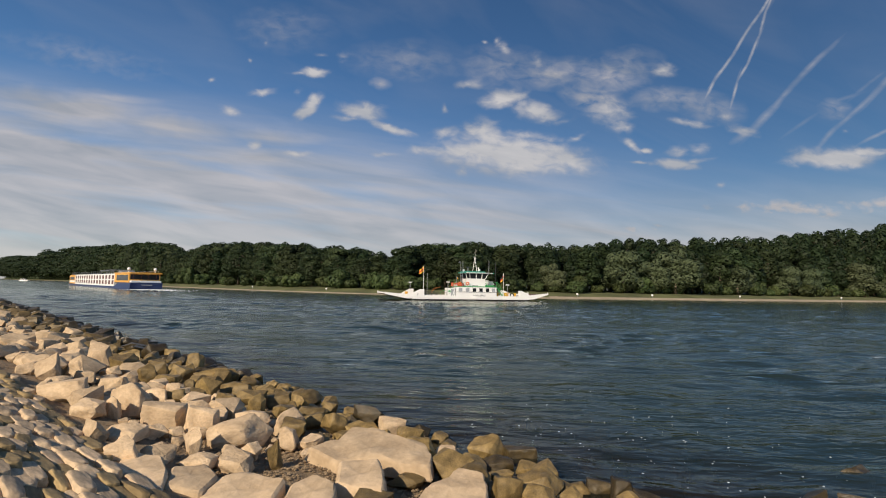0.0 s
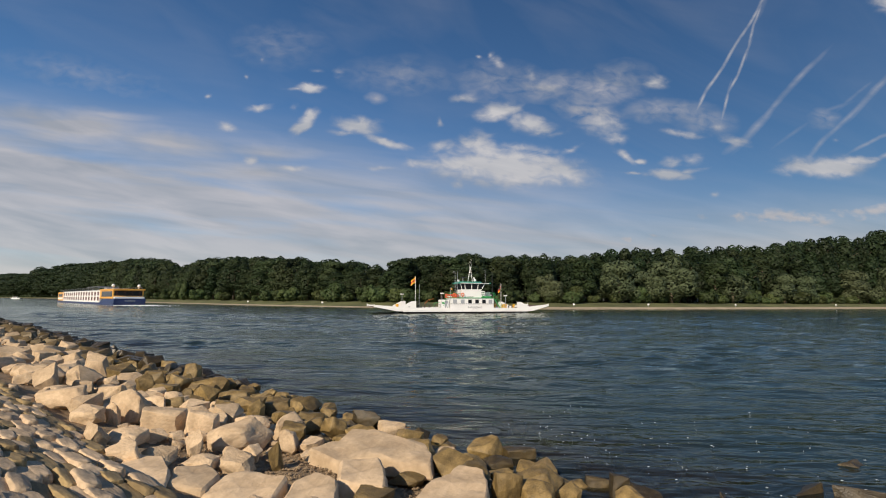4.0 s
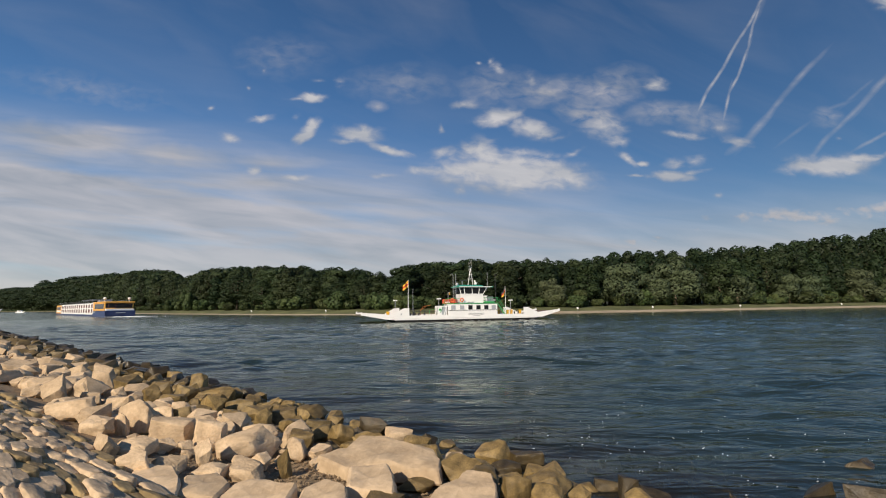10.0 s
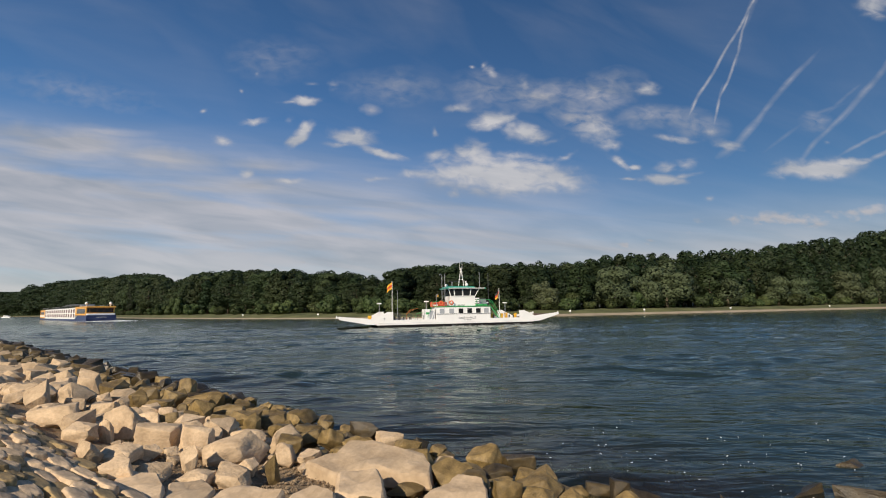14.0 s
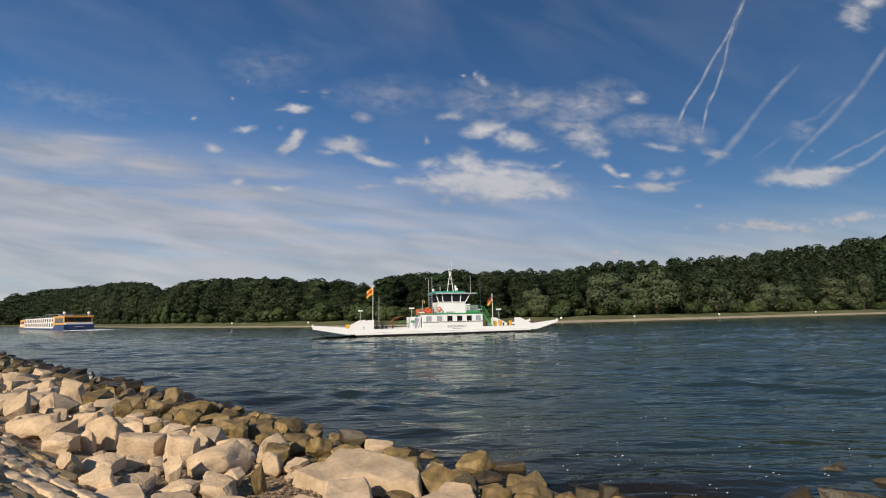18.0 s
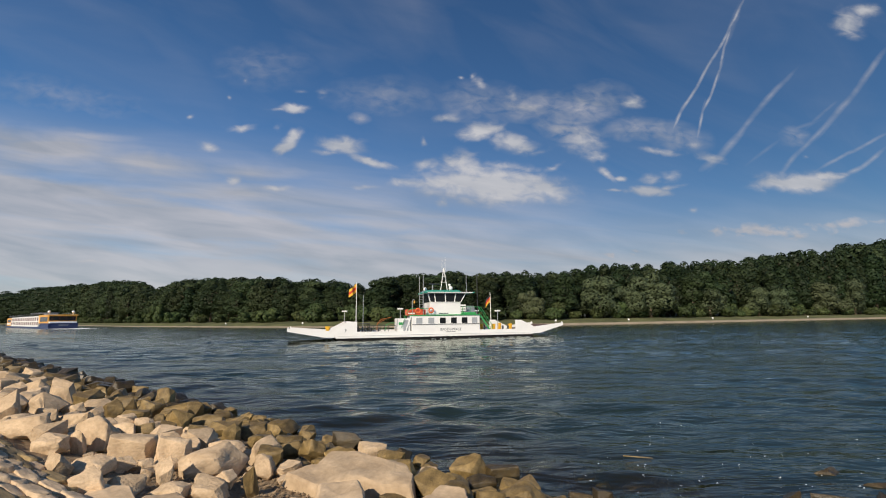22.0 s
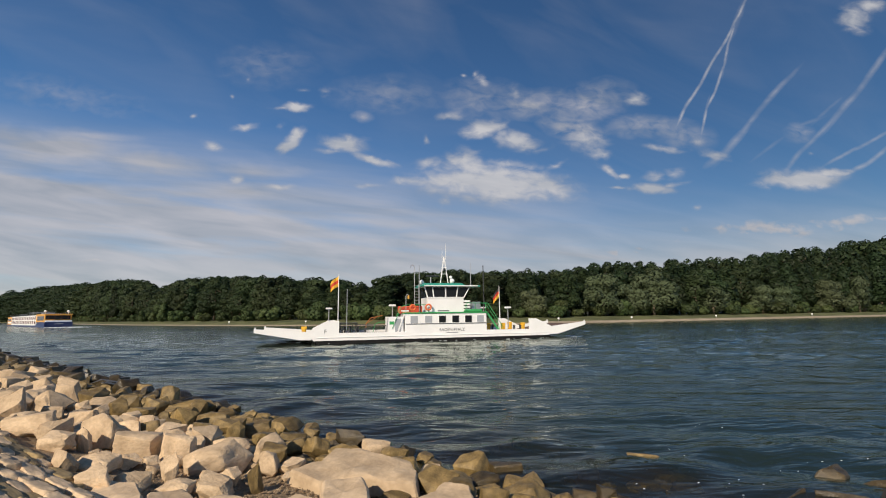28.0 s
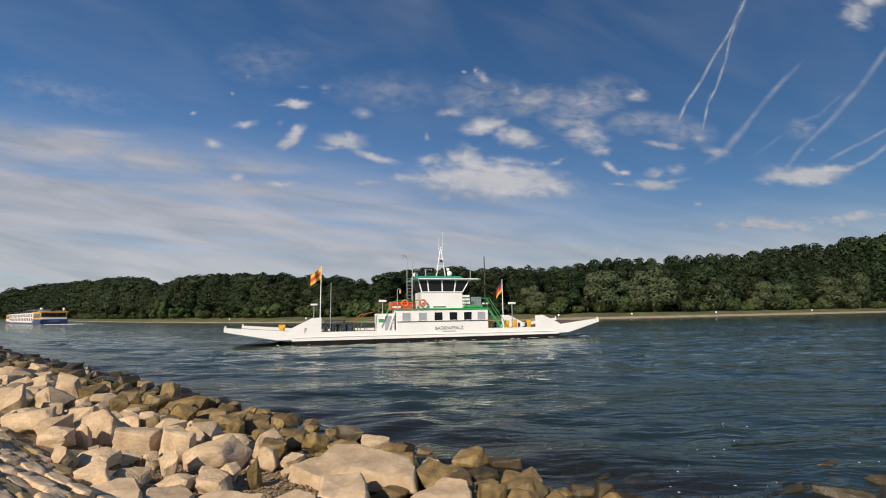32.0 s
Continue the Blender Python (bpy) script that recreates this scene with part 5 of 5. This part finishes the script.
# ---------------------------------------------------------------- stones of the near bank
def rock_mesh(seed, flat=0.7, detail=False, square=False, lean=0.5, worn=0):
    """An angular quarry stone about one metre across: a hull of random points, its edges broken."""
    q = random.Random(seed)
    bm = bmesh.new()
    turn = Euler((q.uniform(-lean, lean), q.uniform(-lean, lean), q.uniform(0, 6.28) if lean > .3 else q.uniform(-.3, .3))).to_matrix()
    if square:
        turn = Matrix.Identity(3)
    pts = []
    for sx in (-1, 1):
        for sy in (-1, 1):
            for sz in (-1, 1):
                k = q.uniform(0.9, 1.05) if worn else q.uniform(0.55, 1.1)
                lo = 0.84 if worn else 0.6
                pts.append(Vector((sx * k * q.uniform(lo, 1.1), sy * k * q.uniform(lo, 1.1), sz * flat * k * q.uniform(max(lo, .7), 1.1))))
    for _ in range(0 if square else 6 if detail else 3):
        d = Vector((q.gauss(0, 1), q.gauss(0, 1), q.gauss(0, 1))).normalized()
        pts.append(d * q.uniform(0.95, 1.25))
    pts = [turn @ p for p in pts]
    for p in pts:
        bm.verts.new([(p[a] - (max(v[a] for v in pts) + min(v[a] for v in pts)) / 2) / (max(v[a] for v in pts) - min(v[a] for v in pts)) for a in (0, 1, 2)])
    r = bmesh.ops.convex_hull(bm, input=bm.verts[:])
    bmesh.ops.delete(bm, geom=[v for v in bm.verts if not v.link_faces], context="VERTS")
    bmesh.ops.dissolve_limit(bm, angle_limit=radians(16), verts=bm.verts[:], edges=bm.edges[:])
    if not square:
        # flat faces broken off along the quarry's joints
        for _ in range(3):
            d = Vector((q.gauss(0, 1), q.gauss(0, 1), q.gauss(0.2, 0.7))).normalized()
            reach = max(v.co.dot(d) for v in bm.verts)
            cut = bmesh.ops.bisect_plane(bm, geom=bm.verts[:] + bm.edges[:] + bm.faces[:], plane_co=d * reach * q.uniform(0.68, 0.88), plane_no=d, clear_outer=True)
            bmesh.ops.contextual_create(bm, geom=[e for e in cut["geom_cut"] if isinstance(e, bmesh.types.BMEdge)])
        bmesh.ops.recalc_face_normals(bm, faces=bm.faces[:])
    bmesh.ops.bevel(bm, geom=bm.edges[:], offset=0.022, segments=1, affect="EDGES", clamp_overlap=True)
    bmesh.ops.triangulate(bm, faces=bm.faces[:])
    if detail:
        for _ in range(2):
            bmesh.ops.subdivide_edges(bm, edges=[e for e in bm.edges if e.calc_length() > 0.13], cuts=1)
            bmesh.ops.triangulate(bm, faces=bm.faces[:])
        bmesh.ops.smooth_vert(bm, verts=bm.verts[:], factor=0.12, use_axis_x=True, use_axis_y=True, use_axis_z=True)
        for _ in range(worn):
            bmesh.ops.smooth_vert(bm, verts=bm.verts[:], factor=0.5, use_axis_x=True, use_axis_y=True, use_axis_z=True)
        for v in bm.verts:
            v.co += v.normal * (noise.noise(v.co * 3.5 + Vector((seed, 0, 0))) * 0.045 + noise.noise(v.co * 9 + Vector((0, seed, 0))) * 0.018)
    me = bpy.data.meshes.new("stone")
    bm.to_mesh(me)
    bm.free()
    me.polygons.foreach_set("use_smooth", [True] * len(me.polygons))
    me.set_sharp_from_angle(angle=radians(45 if worn else 24))
    return me


def both(me):
    out = []
    for m in (M_STONE, M_WET, M_SUNK):
        c = me.copy()
        c.materials.append(m)
        out.append(c)
    return out


HERO = [both(rock_mesh(100 + i, 0.8, True, lean=0.16 if i < 9 else 0.5)) for i in range(18)]
CRISP = [both(rock_mesh(230 + i, 0.75, True)) for i in range(10)]
SMALL = [both(rock_mesh(200 + i, 0.75)) for i in range(14)]

# large stones: x, y, foot height, width, depth, height; dry ones first
DRY_A = [(-1.23, 8.57, -0.02, 0.50, 0.37, 0.38), (-3.16, 6.74, 0.39, 0.85, 0.64, 0.39),
         (-3.96, 7.08, 0.43, 0.51, 0.38, 0.42), (-3.48, 6.09, 0.50, 0.27, 0.20, 0.34), (-4.62, 7.15, 0.49, 0.70, 0.52, 0.39), (-5.35, 7.47, 0.52, 0.56, 0.42, 0.58),
         (-5.35, 7.11, 0.56, 0.23, 0.18, 0.40), (-6.77, 8.83, 0.50, 0.57, 0.43, 0.42), (-4.46, 6.07, 0.60, 0.56, 0.42, 0.21), (-3.84, 5.29, 0.66, 0.45, 0.34, 0.25),
         (-3.60, 5.53, 0.57, 0.43, 0.32, 0.22), (-3.10, 5.56, 0.52, 0.39, 0.30, 0.15), (-2.69, 5.68, 0.47, 0.48, 0.36, 0.21), (-6.58, 7.57, 0.68, 0.77, 0.58, 0.44)]
DRY_B = [(-8.21, 8.96, 0.68, 0.61, 0.46, 0.59), (-9.49, 11.84, 0.43, 0.59, 0.44, 0.73), (-11.39, 13.40, 0.44, 0.64, 0.48, 0.50), (-15.70, 17.94, 0.34, 0.78, 0.58, 0.49),
         (-11.50, 12.74, 0.52, 0.53, 0.40, 0.43), (-8.17, 10.56, 0.45, 0.50, 0.38, 0.29), (-5.53, 6.80, 0.64, 0.49, 0.37, 0.32), (-4.62, 5.83, 0.69, 0.34, 0.25, 0.26),
         (-12.58, 13.48, 0.54, 0.52, 0.39, 0.40), (-5.77, 8.77, 0.42, 0.47, 0.35, 0.27), (-0.20, 7.50, 0.01, 0.40, 0.30, 0.17),
         (2.10, 6.24, -0.09, 0.33, 0.25, 0.41), (0.77, 5.53, 0.15, 0.21, 0.15, 0.16)]
WET_A = [(-2.17, 8.02, 0.15, 0.52, 0.39, 0.40), (-1.80, 9.24, -0.04, 0.60, 0.45, 0.42), (-3.78, 9.63, 0.12, 0.56, 0.42, 0.35), (-3.86, 8.77, 0.23, 0.35, 0.26, 0.43),
         (-4.98, 10.39, 0.15, 0.80, 0.60, 0.36), (-7.58, 12.86, 0.12, 0.52, 0.39, 0.63), (-7.11, 11.59, 0.23, 0.63, 0.47, 0.40), (-5.46, 9.87, 0.27, 0.60, 0.45, 0.49),
         (-7.66, 11.47, 0.30, 0.54, 0.41, 0.41), (-7.41, 10.73, 0.35, 0.46, 0.34, 0.42), (-9.68, 13.45, 0.27, 0.54, 0.41, 0.45), (-12.67, 17.04, 0.14, 0.85, 0.64, 0.44),
         (-15.25, 18.98, 0.18, 0.82, 0.61, 0.51), (-2.62, 7.36, 0.27, 0.44, 0.33, 0.36), (-5.52, 8.89, 0.38, 0.38, 0.28, 0.28), (-5.16, 9.03, 0.33, 0.38, 0.29, 0.31)]
WET_B = [(-4.55, 8.91, 0.29, 0.44, 0.33, 0.29), (-3.33, 9.60, 0.08, 0.34, 0.25, 0.36), (-2.31, 5.94, 0.40, 0.19, 0.14, 0.38), (-19.57, 20.99, 0.37, 0.72, 0.50, 0.46),
         (-19.54, 22.17, 0.20, 0.70, 0.54, 0.48), (-0.71, 8.43, -0.06, 0.41, 0.31, 0.36), (-0.23, 6.73, 0.10, 0.43, 0.32, 0.24), (-0.66, 5.97, 0.24, 0.45, 0.34, 0.14),
         (0.96, 7.76, -0.16, 0.61, 0.45, 0.38), (0.59, 7.25, -0.05, 0.47, 0.35, 0.22), (0.55, 5.53, 0.17, 0.37, 0.28, 0.46), (0.87, 5.51, 0.14, 0.49, 0.37, 0.35),
         (1.32, 5.86, 0.05, 0.40, 0.30, 0.30), (-0.92, 5.02, 0.37, 0.44, 0.33, 0.16), (2.41, 6.12, -0.11, 0.39, 0.29, 0.32), (3.40, 6.19, -0.24, 0.28, 0.21, 0.36)]
WET_C = [(1.95, 6.64, -0.13, 0.45, 0.34, 0.28), (5.98, 7.51, -0.28, 0.78, 0.50, 0.44), (4.72, 6.66, -0.28, 0.82, 0.55, 0.44), (5.25, 6.36, -0.28, 0.74, 0.5, 0.46),
         (5.80, 6.20, -0.28, 0.60, 0.42, 0.5), (6.33, 6.82, -0.28, 0.55, 0.40, 0.40), (-17.76, 21.14, 0.18, 0.62, 0.50, 0.46), (-10.00, 15.60, 0.04, 0.56, 0.42, 0.36),
         (-2.62, 8.32, 0.16, 0.39, 0.29, 0.29)]

taken = []


def lay_stone(me, x, y, z, wx, wy, h, turn, tilt=0.0, name="stone", parent=None):
    o = new(name, me)
    o.parent = parent or near_bank
    o.matrix_basis = Matrix.Translation((x, y, z + h * 0.42)) @ Matrix.Rotation(turn, 4, "Z") @ Matrix.Rotation(tilt, 4, "X") @ Matrix.Diagonal((wx, wy, h, 1))
    return o


# broad flat stones at the water's edge, by the outline of their upper face
# each one: middle x, y, height of the top, thickness, tilt across and along, outline
BROAD = {
    "slab": (-1.19, 6.36, 0.50, 0.28, -0.02, 0.15, ((-0.88, 0.0), (-0.53, 0.24), (-0.42, 0.60), (-0.09, 0.66), (0.19, 0.46), (0.74, 0.20), (0.86, -0.06), (0.84, -0.36), (0.42, -0.34), (0.16, -0.22), (-0.36, -0.36))),
    "block": (-1.12, 5.42, 0.54, 0.30, 0.0, 0.12, ((-0.33, 0.33), (0.14, 0.38), (0.29, -0.05), (0.33, -0.36), (-0.20, -0.24))),
    "low": (-2.25, 4.82, 0.59, 0.30, 0.05, 0.10, ((-0.38, -0.10), (-0.42, 0.18), (-0.29, 0.32), (-0.02, 0.38), (0.42, 0.20), (0.44, -0.30), (-0.10, -0.40))),
    "step": (-1.46, 4.84, 0.59, 0.28, 0.0, 0.12, ((-0.30, 0.16), (-0.14, 0.40), (0.18, 0.14), (0.29, -0.28), (-0.26, -0.36))),
    "wedge": (-0.08, 5.35, 0.48, 0.40, 0.05, 0.08, ((-0.42, -0.32), (-0.26, 0.08), (-0.04, 0.26), (0.06, 0.52), (0.39, 0.31), (0.42, -0.12), (0.36, -0.50), (-0.35, -0.56))),
    "shelf": (-3.36, 4.99, 0.70, 0.30, 0.0, 0.05, ((-0.52, 0.46), (0.0, 0.30), (0.25, 0.03), (0.50, -0.42), (0.11, -0.45), (-0.30, -0.15))),
    "chip": (-2.84, 4.97, 0.66, 0.28, -0.1, 0.0, ((-0.31, 0.17), (-0.01, 0.33), (0.27, 0.05), (0.29, -0.30), (-0.12, -0.26))),
}


def broad_stone(outline, thick, across, along, seed):
    """A flat-topped stone: its outline, wider at the foot, with broken edges and uneven faces."""
    bm = bmesh.new()
    q = random.Random(seed)
    top = [bm.verts.new((x, y, x * across + y * along + q.uniform(-.02, .02))) for x, y in outline]
    foot = [bm.verts.new((x * 1.05 + q.uniform(-.03, .05), y * 1.05 - 0.03, -thick + q.uniform(-.03, .03))) for x, y in outline]
    bm.faces.new(top)
    bm.faces.new(foot[::-1])
    for i in range(len(top)):
        k = (i + 1) % len(top)
        bm.faces.new((top[i], foot[i], foot[k], top[k]))
    bmesh.ops.recalc_face_normals(bm, faces=bm.faces[:])
    bmesh.ops.bevel(bm, geom=bm.edges[:], offset=0.025, segments=1, affect="EDGES", clamp_overlap=True)
    bmesh.ops.triangulate(bm, faces=bm.faces[:])
    for size in (0.3, 0.16, 0.09):
        bmesh.ops.subdivide_edges(bm, edges=[e for e in bm.edges if e.calc_length() > size], cuts=1)
        bmesh.ops.triangulate(bm, faces=bm.faces[:])
    bmesh.ops.smooth_vert(bm, verts=bm.verts[:], factor=0.25, use_axis_x=True, use_axis_y=True, use_axis_z=True)
    bm.normal_update()
    for v in bm.verts:
        v.co += v.normal * (noise.noise(v.co * 3.0 + Vector((seed, 0, 0))) * 0.035 + noise.noise(v.co * 9 + Vector((0, seed, 0))) * 0.012)
    me = bpy.data.meshes.new("stone")
    bm.to_mesh(me)
    bm.free()
    me.materials.append(M_STONE)
    me.polygons.foreach_set("use_smooth", [True] * len(me.polygons))
    me.set_sharp_from_angle(angle=radians(26))
    return me


for i, (x, y, top, thick, across, along, outline) in enumerate(BROAD.values()):
    o = new("stone", broad_stone(outline, thick, across, along, 400 + i))
    o.parent = near_bank
    o.location = (x, y, top)
    wide = max(a for a, b in outline) - min(a for a, b in outline)
    taken += [(x + a * 0.6, y + b * 0.6, 0.17) for a, b in outline] + [(x, y, wide * 0.3)]

q = random.Random(5)
for rows, wet in ((DRY_A, 0), (DRY_B, 0), (WET_A, 1), (WET_B, 1), (WET_C, 1)):
    for x, y, z, w, deep, h in rows:
        pick = HERO[:9] if w > 0.9 else HERO
        lay_stone(q.choice(pick)[2 if z < -0.03 or (wet and (x > 2.2 or x < -12)) else wet], x, y, z - 0.06, w * 1.06, deep, h + 0.06, q.choice((0, math.pi)) + q.uniform(-0.28, 0.28), q.uniform(-0.16, 0.16))
        taken.append((x, y, w * 0.45))

# stones that lie in the shallow water
for _ in range(150):
    u, s = q.uniform(-11, 0.5), -0.5 - abs(q.gauss(0, 1.5))
    w = q.uniform(0.25, 0.75)
    p = spot(u, s)
    if any((p.x - a) ** 2 + (p.y - b) ** 2 < (c + w * 0.4) ** 2 for a, b, c in taken):
        continue
    h = q.uniform(0.15, 0.28)
    lay_stone(q.choice(HERO)[1 if u > -6 else 2], p.x, p.y, -0.29, w, w * 0.8, h, q.uniform(0, 6.28), q.uniform(-.3, .3))
    taken.append((p.x, p.y, w * 0.45))

# pockets of bare gravel
POCKETS = [(-2.10, 5.85, 0.42), (-3.89, 5.28, 0.22), (-5.26, 6.47, 0.30), (-3.60, 5.79, 0.30)]
taken += POCKETS

# loose stones between them
count, extra = len(taken), []
for trial in range(9000):
    u = -9 + 75 * (trial / 9000) ** 1.6 + q.uniform(-1, 1)
    s = q.uniform(-0.45, 4.5)
    if (s > 4.0 + 0.1 * u) or (s > 1.3 and u < 14 and q.random() < 0.3) or (s < 0.6 and u < 3 and q.random() < 0.6):
        continue
    size = ((q.uniform(0.12, 0.34) if q.random() < 0.55 else q.uniform(0.35, 0.55)) if s > 1.3 else q.uniform(0.30, 0.62)) if u < 7 else q.uniform(0.42, 0.85)
    p = spot(u, s)
    near = (p.x ** 2 + p.y ** 2) ** 0.5
    if near < 2.6 or (p.x > -1.2 and near < 5.8):
        continue
    if any((p.x - a) ** 2 + (p.y - b) ** 2 < (c + size * 0.40) ** 2 for a, b, c in taken):
        continue
    taken.append((p.x, p.y, size * 0.42))
    extra.append((near, p.x, p.y, bank_height(s), s, size))
extra.sort()
loose = {0: bmesh.new(), 1: bmesh.new(), 2: bmesh.new()}
for i, (near, x, y, z, s, size) in enumerate(extra):
    wet = 1 if s < 1.7 + 0.85 * min(1, max(0, near - 9) / 4) + q.uniform(-0.5, 0.4) else 0
    if wet and near > 14 and s < 0.75:
        wet = 2
    me = q.choice(CRISP if i < 260 else SMALL)[wet]
    wx, wy, h = size * q.uniform(0.9, 1.25), size * q.uniform(0.8, 1.1), size * q.uniform(0.55, 0.9)
    turn = q.uniform(0, 6.28)
    if i < 260:
        lay_stone(me, x, y, z - 0.03, wx, wy, h, turn, q.uniform(-0.3, 0.3))
    else:
        k = len(loose[wet].verts)
        loose[wet].from_mesh(me)
        loose[wet].verts.ensure_lookup_table()
        bmesh.ops.transform(loose[wet], matrix=Matrix.Translation((x, y, z - 0.03 + h * 0.42)) @ Matrix.Rotation(turn, 4, "Z") @ Matrix.Diagonal((wx, wy, h, 1)), verts=loose[wet].verts[k:])
for wet, bm in loose.items():
    tagged(part("loose_stones", bm, (M_STONE, M_WET, M_SUNK)[wet], near_bank, "heap of loose quarry stones along the shore"), kind="stuff")

# pebbles in the gaps
verts, faces = [], []
for trial in range(42000):
    u, s, r = q.uniform(-11, 8), q.uniform(0.6, 5.0), 0.006 + 0.03 * q.random() ** 2
    if s > 4.15 + 0.1 * u:
        continue
    p = spot(u, s, bank_height(s) + noise.noise(Vector((u * 0.7, s * 0.7, 0))) * 0.07 - 0.06 + r * 0.3)
    k = len(verts)
    for dx, dy, dz in ((1, 0, 0.2), (.2, 1, 0.3), (-1, .2, 0.1), (0, -1, 0.3), (.2, .1, 0.9)):
        verts.append(p + Vector((dx * r * q.uniform(.7, 1.3), dy * r * q.uniform(.7, 1.3), dz * r)))
    faces += [(k, k + 1, k + 4), (k + 1, k + 2, k + 4), (k + 2, k + 3, k + 4), (k + 3, k, k + 4)]
me = bpy.data.meshes.new("pebbles")
me.from_pydata(verts, [], faces)
me.materials.append(M_GRAVEL)
pebbles = new("pebbles", me)
pebbles.parent = near_bank
tagged(pebbles, "small pale pebbles between the stones", kind="stuff")

# stone pitching: rows of narrow stones set close together on the slope
pitching = tagged(new("stone_pitching"), "old paved slope of narrow weathered stones set in rows", kind="structure")
PAVE = []
for i in range(8):
    me = rock_mesh(300 + i, 0.9, True, True, worn=2)
    PAVE.append([])
    for m in (M_PAVE, M_MOSS):
        c = me.copy()
        c.materials.append(m)
        PAVE[-1].append(c)
rest = (bmesh.new(), bmesh.new())
cells = []
LEAN = 0.085
for row in range(24):
    s0, thick = 4.32 + row * 0.118, q.uniform(0.125, 0.15)
    u = -12 + q.uniform(0, 0.3)
    while u < 9:
        ln = q.uniform(0.30, 0.72)
        v = u + ln / 2
        cells.append((abs(v - 0.8), v, s0 + LEAN * (v + 0.37) + q.uniform(-.015, .015), ln, thick, row))
        u += ln
cells.sort()
slope = math.atan2(1.14 - 0.58, 1.85)
row_way = ALONG + INLAND * LEAN
base_turn = math.atan2(row_way.y, row_way.x)
for i, (_, u, s, ln, thick, row) in enumerate(cells):
    p = spot(u, s, bank_height(s) - 0.04 + q.uniform(-0.014, 0.014))
    m = Matrix.Translation(p) @ Matrix.Rotation(base_turn + q.uniform(-.045, .045), 4, "Z") @ Matrix.Rotation(slope + q.uniform(-.08, .08), 4, "X") @ Matrix.Rotation(q.uniform(-.05, .05), 4, "Y") @ Matrix.Diagonal((ln * 1.14, thick * q.uniform(1.0, 1.25), 0.22 * q.uniform(.8, 1.25), 1))
    mossy = 1 if q.random() < (0.6 if row < 3 else 0.3 if row < 6 else 0.1) else 0
    me = q.choice(PAVE)[mossy]
    if i < 300:
        o = new("paving_stone", me)
        o.parent, o.matrix_basis = pitching, m
    else:
        k = len(rest[mossy].verts)
        rest[mossy].from_mesh(me)
        rest[mossy].verts.ensure_lookup_table()
        bmesh.ops.transform(rest[mossy], matrix=m, verts=rest[mossy].verts[k:])
for bm, m in zip(rest, (M_PAVE, M_MOSS)):
    tagged(part("paving_stones", bm, m, pitching, "rows of weathered pitching stones"), kind="stuff")


# ---------------------------------------------------------------- what moves
def motions():
    for ob, x, y in FLAGS:
        rows = []
        for i in range(33):
            a = 0.45 * math.sin(i * 1.9 + x) + 0.25 * math.sin(i * 3.1)
            rows.append((i, Matrix.Translation((x, y, 0)) @ Matrix.Rotation(a, 4, "Z") @ Matrix.Translation((-x, -y, 0))))
        walk(ob, rows)
    walk(ferry, [(t, pose(x, y, 0, 0, 0, turn)) for t, x, y, turn in FERRY_WAY])
    walk(cruiser, [(t, pose(x, y, 0, 0, 0, turn)) for t, x, y, turn in CRUISER_WAY])
    walk(water, [(t, pose(FLOW * ALONG.x * t, FLOW * ALONG.y * t, 0)) for t in range(0, 33, 4)])
    walk(foam, [(t, pose(FOAM_DRIFT * ALONG.x * t, FOAM_DRIFT * ALONG.y * t, 0)) for t in range(0, 33, 8)])
    for dome in cloud_domes:
        walk(dome, [(t, pose(0, 0, 0, 0, 0, a)) for t, a in ((0, 0.5), (9, 0.22), (18, 0.0), (25, -0.08), (32, -0.16))])


FLOW, FOAM_DRIFT = -1.1, -0.12
FERRY_WAY = [(0, 0.34, 92.89, 20.00), (3, 0.13, 88.86, 19.53), (6, -0.18, 84.48, 19.06), (9, -0.52, 79.84, 18.59), (12, -0.86, 75.02, 18.12), (15, -1.16, 70.12, 17.66), (18, -1.41, 65.22, 17.19), (21, -1.59, 60.41, 16.72), (24, -1.74, 55.79, 16.25), (27, -1.87, 51.44, 15.78), (30, -2.05, 47.45, 15.31), (32, -2.22, 45.04, 15.00)]
CRUISER_WAY = [(0, -97.2, 136.0, 138.5), (8, -113.5, 149.0, 138.5), (16, -129.2, 162.0, 138.5), (24, -144.3, 174.0, 138.5), (32, -158.8, 186.0, 138.5)]
motions()
